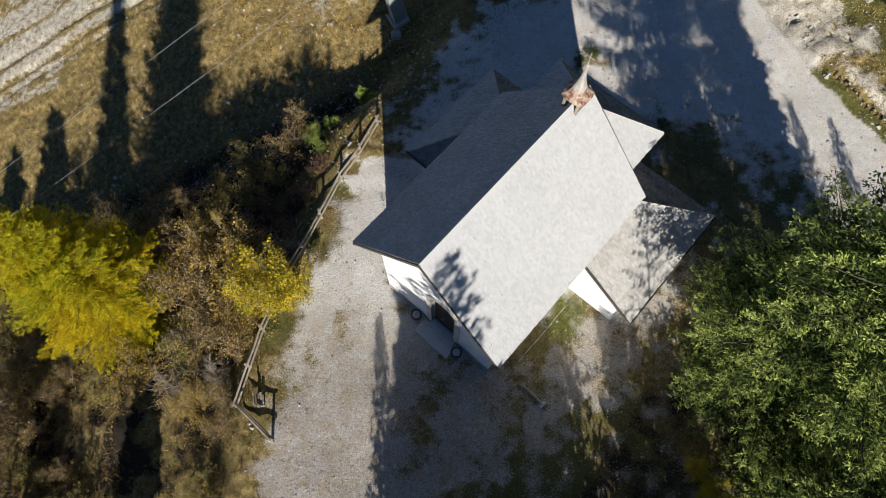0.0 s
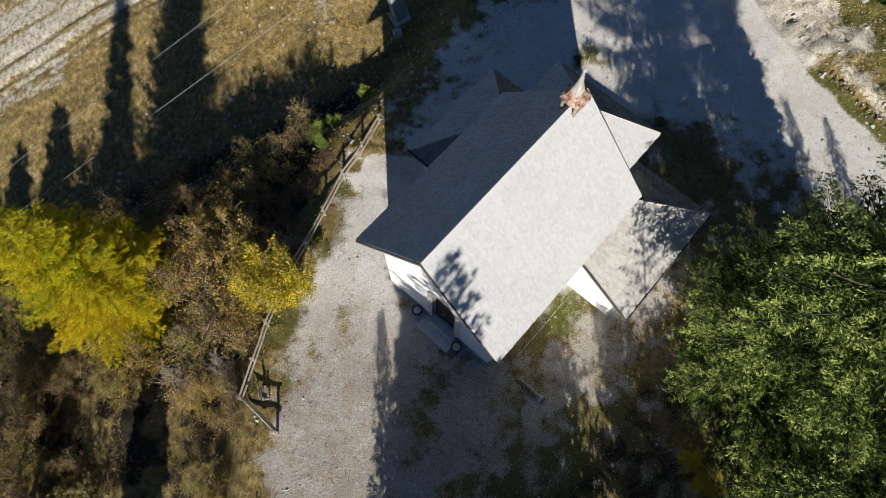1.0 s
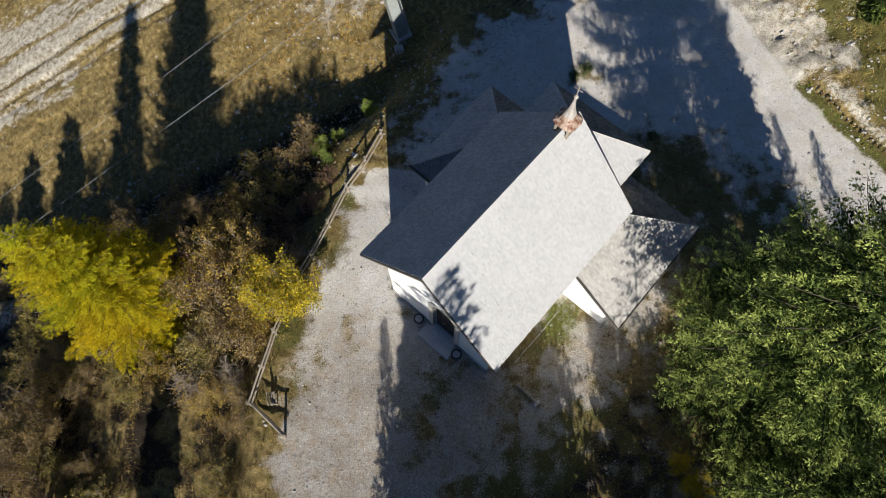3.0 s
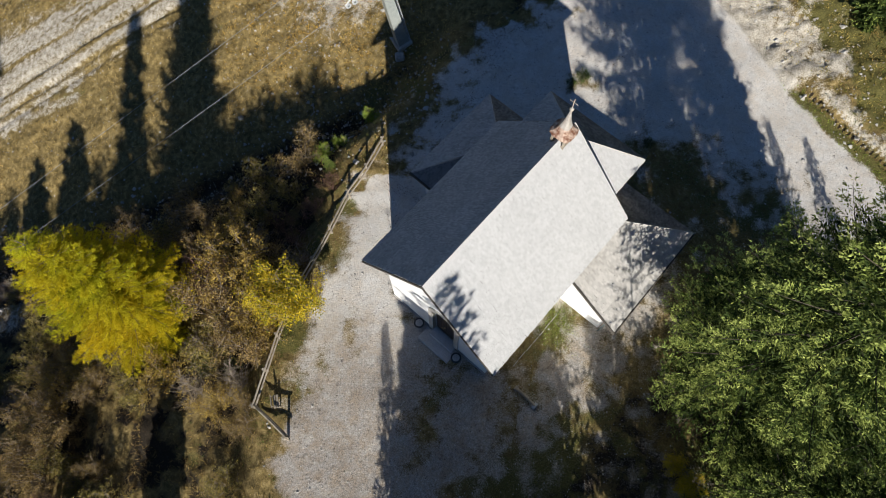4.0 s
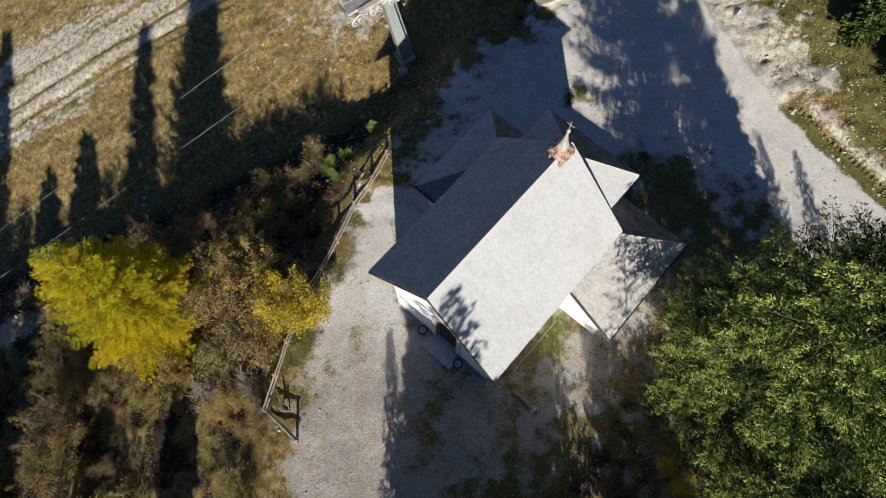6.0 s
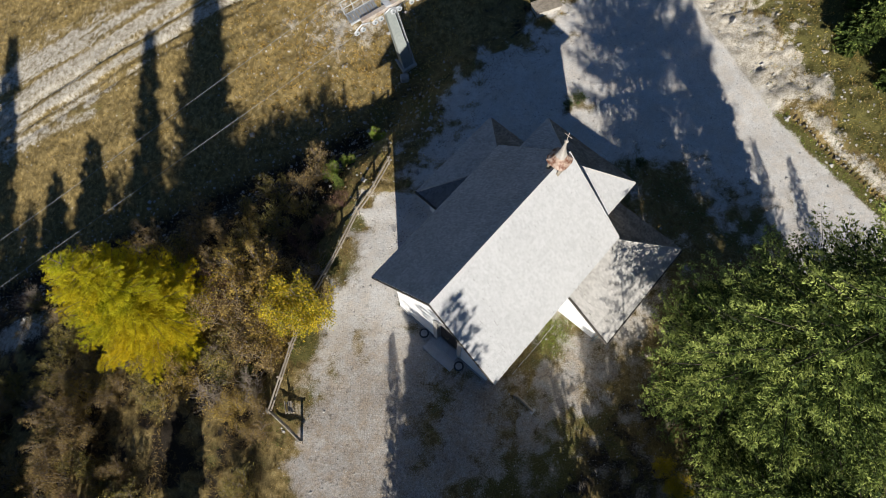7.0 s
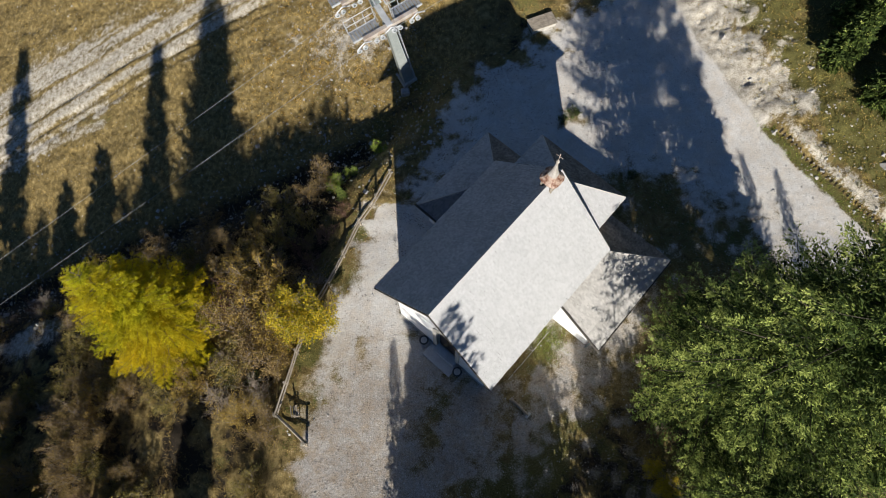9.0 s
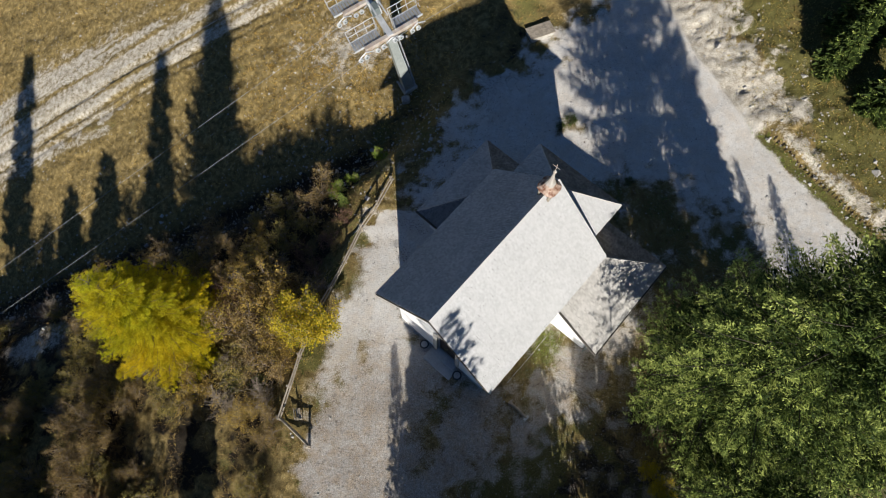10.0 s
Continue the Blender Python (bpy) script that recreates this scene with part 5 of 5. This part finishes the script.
                part("railing_post", bm, M_STEEL, walkway)
            for z in (0.5, 1.0):
                bm = bmesh.new()
                tube(bm, [(x0, w0 + 0.1, top + z), (x0, w1, top + z), (x1, w1, top + z), (x1, w0 + 0.1, top + z)], 0.022, 6)
                part("railing", bm, M_STEEL, walkway)
    bm = bmesh.new()
    for x in (-0.25, 0.25):
        tube(bm, [(x, 1.2, top + 0.2), (x, 1.5, top + 1.5), (x, 1.5, top + 2.0)], 0.05, 6)
    tube(bm, [(-0.25, -0.2, top + 1.6), (-0.25, 2.6, top + 1.6)], 0.05, 6)
    tube(bm, [(0.25, -0.2, top + 1.6), (0.25, 2.6, top + 1.6)], 0.05, 6)
    tube(bm, [(-0.25, 1.5, top + 2.0), (0.25, 1.5, top + 2.0)], 0.05, 6)
    part("lifting_frame", bm, M_STEEL, ob, "steel lifting frame")
    bm = bmesh.new()
    box(bm, (-0.28, 1.15, top + 0.25), (0.22, 1.75, top + 0.75), 0.03)
    part("junction_box", bm, M_DARKSTEEL, ob, "grey junction box")
    m = ob.matrix_world.copy()
    return m, top


PYLON, PYLON_TOP = pylon()


def ropes():
    for y in (-0.64, 2.16):
        a = PYLON @ Vector((0, y, PYLON_TOP + 0.14))
        along = Vector((math.cos(radians(33)), math.sin(radians(33)), 0))
        pts = []
        for k in range(-24, 13):
            s = k * 5.0
            p = a + along * s
            p.z = a.z + (0.36 * s if s < 0 else 0.22 * s)
            pts.append(p)
        ob = new("lift_rope")
        tagged(ob, "taut grey steel lift rope", "cable", group="lift ropes")
        bm = bmesh.new()
        tube(bm, pts, 0.009, 6)
        part("rope", bm, M_GRATE, ob)


ropes()


def marker_stone():
    ob = new("boundary_stone")
    tagged(ob, "pale squared stone beside the lift pylon", "stone")
    bm = bmesh.new()
    box(bm, (-0.28, -0.24, -0.2), (0.28, 0.24, 0.4), 0.08)
    part("stone", bm, M_ROCK, ob)
    ob.matrix_world = pose(-3.9, 22.6, z_at(-3.9, 22.6), 0, 0, 15)


marker_stone()


def hatch():
    """The low wooden lid over a shaft at the edge of the gravel."""
    ob = new("wooden_hatch")
    tagged(ob, "grey planked lid over a low stone shaft", "hatch")
    bm = bmesh.new()
    box(bm, (-0.95, -0.5, -0.4), (0.95, 0.5, 0.34), 0.04)
    part("shaft", bm, M_CONCRETE, ob)
    for k in range(6):
        bm = bmesh.new()
        box(bm, (-1.02, -0.57 + 0.19 * k, 0.345), (1.02, -0.57 + 0.19 * k + 0.18, 0.39), 0.008)
        part("plank", bm, M_WOOD, ob)
    ob.matrix_world = pose(4.35, 27.1, z_at(4.35, 27.1), 0, 0, 28) @ Matrix.Scale(0.85, 4)


hatch()


def edging():
    """A row of low kerb stones under the eaves of the sunny side."""
    ob = new("drip_edging")
    tagged(ob, "row of pale stone edging along the chapel wall", "edging")
    r = np.random.default_rng(8)
    y = 1.85
    while y < 4.8:
        ln = r.uniform(0.38, 0.6)
        bm = bmesh.new()
        box(bm, (-0.022, 0, -0.12), (0.022, ln - 0.08, 0.012), 0.006)
        stone = part("edging_stone", bm, M_CONCRETE, ob)
        p = chapel.matrix_world @ Vector((3.66 + r.normal() * 0.008, y, 0))
        stone.matrix_world = Matrix.Translation((p.x, p.y, z_at(p.x, p.y))) @ Matrix.Rotation(radians(-35.7 + r.normal() * 1.0), 4, "Z")
        y += ln


edging()


# ---- scattered stuff ----
def tufts(name, spots, material, label, category, blades_each=7, tall=0.18, wide=0.02, lean=0.6, seed=0):
    r = np.random.default_rng(seed)
    x, y, s = spots
    z = surface_z(x, y)
    n = len(x)
    cen = np.repeat(np.stack((x, y, z - 0.02), 1), blades_each, 0)
    m = len(cen)
    cen[:, :2] += r.normal(size=(m, 2)) * 0.05
    d = np.concatenate((r.normal(size=(m, 2)) * lean, np.ones((m, 1))), 1)
    v, f = blades(cen, d, tall * np.repeat(s, blades_each) * r.uniform(0.6, 1.4, m), wide * r.uniform(0.7, 1.4, m), seed, 0.5)
    return tagged(new(name, mesh_from(name, v, f, material)), label, category, kind="stuff")


def sow(count, x0, x1, y0, y1, weight, seed):
    r = np.random.default_rng(seed)
    x, y = r.uniform(x0, x1, count), r.uniform(y0, y1, count)
    w = weight(x, y)
    keep = r.random(count) < w
    return x[keep], y[keep], r.uniform(0.6, 1.3, keep.sum())


def meadow_weight(x, y):
    g, gr, rk, wild, shaded_soil = cover_masks(x, y)
    return np.clip(wild - rk, 0, 1) * (1 - g) * (0.4 + fbm(x * 0.8, y * 0.8, 71))


tufts("dry_grass", sow(46000, -43, 30, -4, 41, lambda x, y: meadow_weight(x, y) * np.where((x < -7) & (17.5 + 0.37 * (x + 9) > y), 0.25, 1.0), 1), M_DRYGRASS, "dry ochre meadow grass", "grass", 4, 0.17, 0.026, 0.9, seed=5)
tufts("golden_grass", sow(16000, -20, -1, 19, 36, lambda x, y: meadow_weight(x, y) * 0.75 * np.exp(-(((x + 9) / 6.0) ** 2 + ((y - 25.5) / 5.0) ** 2)), 31), M_GOLDGRASS, "golden autumn grass below the lift pylon", "grass", 5, 0.16, 0.028, 0.9, seed=32)
# blades lighter than the other green grass stand in for a patch of sun
tufts("lawn_grass", sow(5200, 4.2, 7.6, 5.0, 9.0, lambda x, y: np.exp(-(((x - 5.75) / 0.7) ** 2 + ((y - 7.2) / 0.9) ** 2)), 33), M_PINE, "green grass in the annex corner, coloured lighter for a sun patch", "grass", 5, 0.07, 0.016, 0.9, seed=34)
tufts("green_grass", sow(26000, -12, 24, -3, 24, lambda x, y: np.clip((1 - cover_masks(x, y)[0]) * 1.0 - 0.25, 0, 1) * (fbm(x * 0.7, y * 0.7, 81) > 0.45) * np.where(x > edge_x(y) - 1.5, 1, 0.2) * np.where((y < 6) & (x > 1), 0.3, 1), 2), M_GREENGRASS, "low green grass at the yard's edges", "grass", 6, 0.10, 0.018, 0.9, seed=6)
tufts("bank_grass", sow(9000, 15, 31, 8, 34, lambda x, y: step01(0.5, 2.2, bank_distance(x, y)) * (0.3 + fbm(x * 0.7, y * 0.7, 83)), 35), M_OLIVE, "olive grass on the bank above the road", "grass", 5, 0.16, 0.03, 0.9, seed=36)
tufts("verge_grass", sow(5200, 16, 27, 11, 22, lambda x, y: step01(-0.1, 0.1, bank_distance(x, y)) * step01(0.8, 0.65, bank_distance(x, y)) * (0.4 + fbm(x, y, 84)), 37), M_PINE, "green grass verge along the gravel road", "grass", 5, 0.09, 0.02, 0.9, seed=38)
tufts("undergrowth", sow(14000, -36, -5, -5, 19, lambda x, y: np.clip(edge_x(y) - x, 0, 1) * (17.5 + 0.37 * (x + 9) > y + 1.5) * step01(0.45, 0.62, fbm(x * 0.5, y * 0.5, 91)), 3), M_BROWN, "brown and olive undergrowth on the slope", "undergrowth", 6, 0.24, 0.022, 1.0, seed=7)


def stones(name, spots, size, label, seed=0):
    """Loose angular stones, each a squashed and dented octahedron."""
    r = np.random.default_rng(seed)
    x, y, s = spots
    z = surface_z(x, y)
    base = np.array([(1, 0, 0), (0, 1, 0), (-1, 0, 0), (0, -1, 0), (0, 0, 0.7), (0, 0, -0.6)], float)
    faces0 = np.array([(0, 1, 4), (1, 2, 4), (2, 3, 4), (3, 0, 4), (1, 0, 5), (2, 1, 5), (3, 2, 5), (0, 3, 5)])
    n = len(x)
    shape = base[None] * r.uniform(0.6, 1.3, (n, 6, 1)) + r.normal(size=(n, 6, 3)) * 0.12
    an = r.uniform(0, 6.283, n)
    c, q = np.cos(an), np.sin(an)
    rot = np.stack((shape[..., 0] * c[:, None] - shape[..., 1] * q[:, None], shape[..., 0] * q[:, None] + shape[..., 1] * c[:, None], shape[..., 2]), -1)
    sz = (size * s * r.lognormal(0, 0.5, n))[:, None, None]
    v = rot * sz + np.stack((x, y, z), 1)[:, None, :]
    f = (faces0[None] + (np.arange(n) * 6)[:, None, None]).reshape(-1, 3)
    return tagged(new(name, mesh_from(name, v.reshape(-1, 3), f, M_ROCK)), label, "stones", kind="stuff")


stones("meadow_stones", sow(26000, -40, -3, 18, 38, lambda x, y: np.clip(0.2 + 1.3 * np.exp(-(((x + 8.0) / 4.6) ** 2 + ((y - 27.0) / 4) ** 2)), 0, 1), 11), 0.03, "pale limestone pieces in the meadow", 12)
stones("bank_stones", sow(5200, 14, 30, 14, 36, lambda x, y: step01(0, 0.6, bank_distance(x, y)) * step01(6, 1.5, bank_distance(x, y)), 13), 0.05, "pale limestone rubble on the bank", 14)
stones("stream_stones", sow(9000, -36, -1, 4, 26, lambda x, y: np.exp(-((17.5 + 0.37 * (x + 9) - y) / 3.2) ** 2), 15), 0.055, "grey stones in the stream bed", 16)
stones("gravel_stones", sow(40000, -8, 26, -3, 30, lambda x, y: np.clip(cover_masks(x, y)[0], 0, 1), 17), 0.017, "loose gravel on the yard", 18)
stones("grass_stones", sow(5200, 1, 17, -3, 18, lambda x, y: np.clip(1 - cover_masks(x, y)[0], 0, 1) * 0.7, 43), 0.02, "small pale stones in the grass", 44)
stones("wall_stones", sow(120, -8.8, -5.8, -1.5, 2.6, lambda x, y: np.exp(-((x - (-8.35 + 1.35 * (1.9 - y))) / 0.35) ** 2), 19), 0.075, "pale stones of the broken yard edge", 20)


def litter(name, spots, material, label, size, seed):
    """Fallen leaves lying flat on the ground."""
    r = np.random.default_rng(seed)
    x, y, s = spots
    n = len(x)
    cen = np.stack((x, y, surface_z(x, y) + 0.012), 1)
    v, f = blades(cen, np.concatenate((r.normal(size=(n, 2)), r.normal(size=(n, 1)) * 0.15), 1), size * s, size * 0.7 * s, seed)
    return tagged(new(name, mesh_from(name, v, f, material)), label, "leaf litter", kind="stuff")


litter("blown_leaves", sow(34000, -4.5, 9, 10, 27, lambda x, y: cover_masks(x, y)[0] * step01(0.48, 0.66, fbm(x * 0.9, y * 0.9, 68)) * (0.12 + np.exp(-((x - (yard_rim(y) + 0.5)) / 1.1) ** 2) + np.exp(-(((x - 6.5) / 1.2) ** 2 + ((y - 20.6) / 0.8) ** 2))), 41), M_DARKLEAF, "dark fallen leaves blown against the yard's edge", 0.062, 42)
litter("fallen_leaves", sow(8000, -7.5, 20, -3, 26, lambda x, y: np.clip(cover_masks(x, y)[0] * (0.25 + 0.75 * step01(0.5, 0.65, fbm(x * 0.6, y * 0.6, 66))), 0, 1), 21), M_DARKLEAF, "dark fallen leaves on the gravel", 0.045, 22)
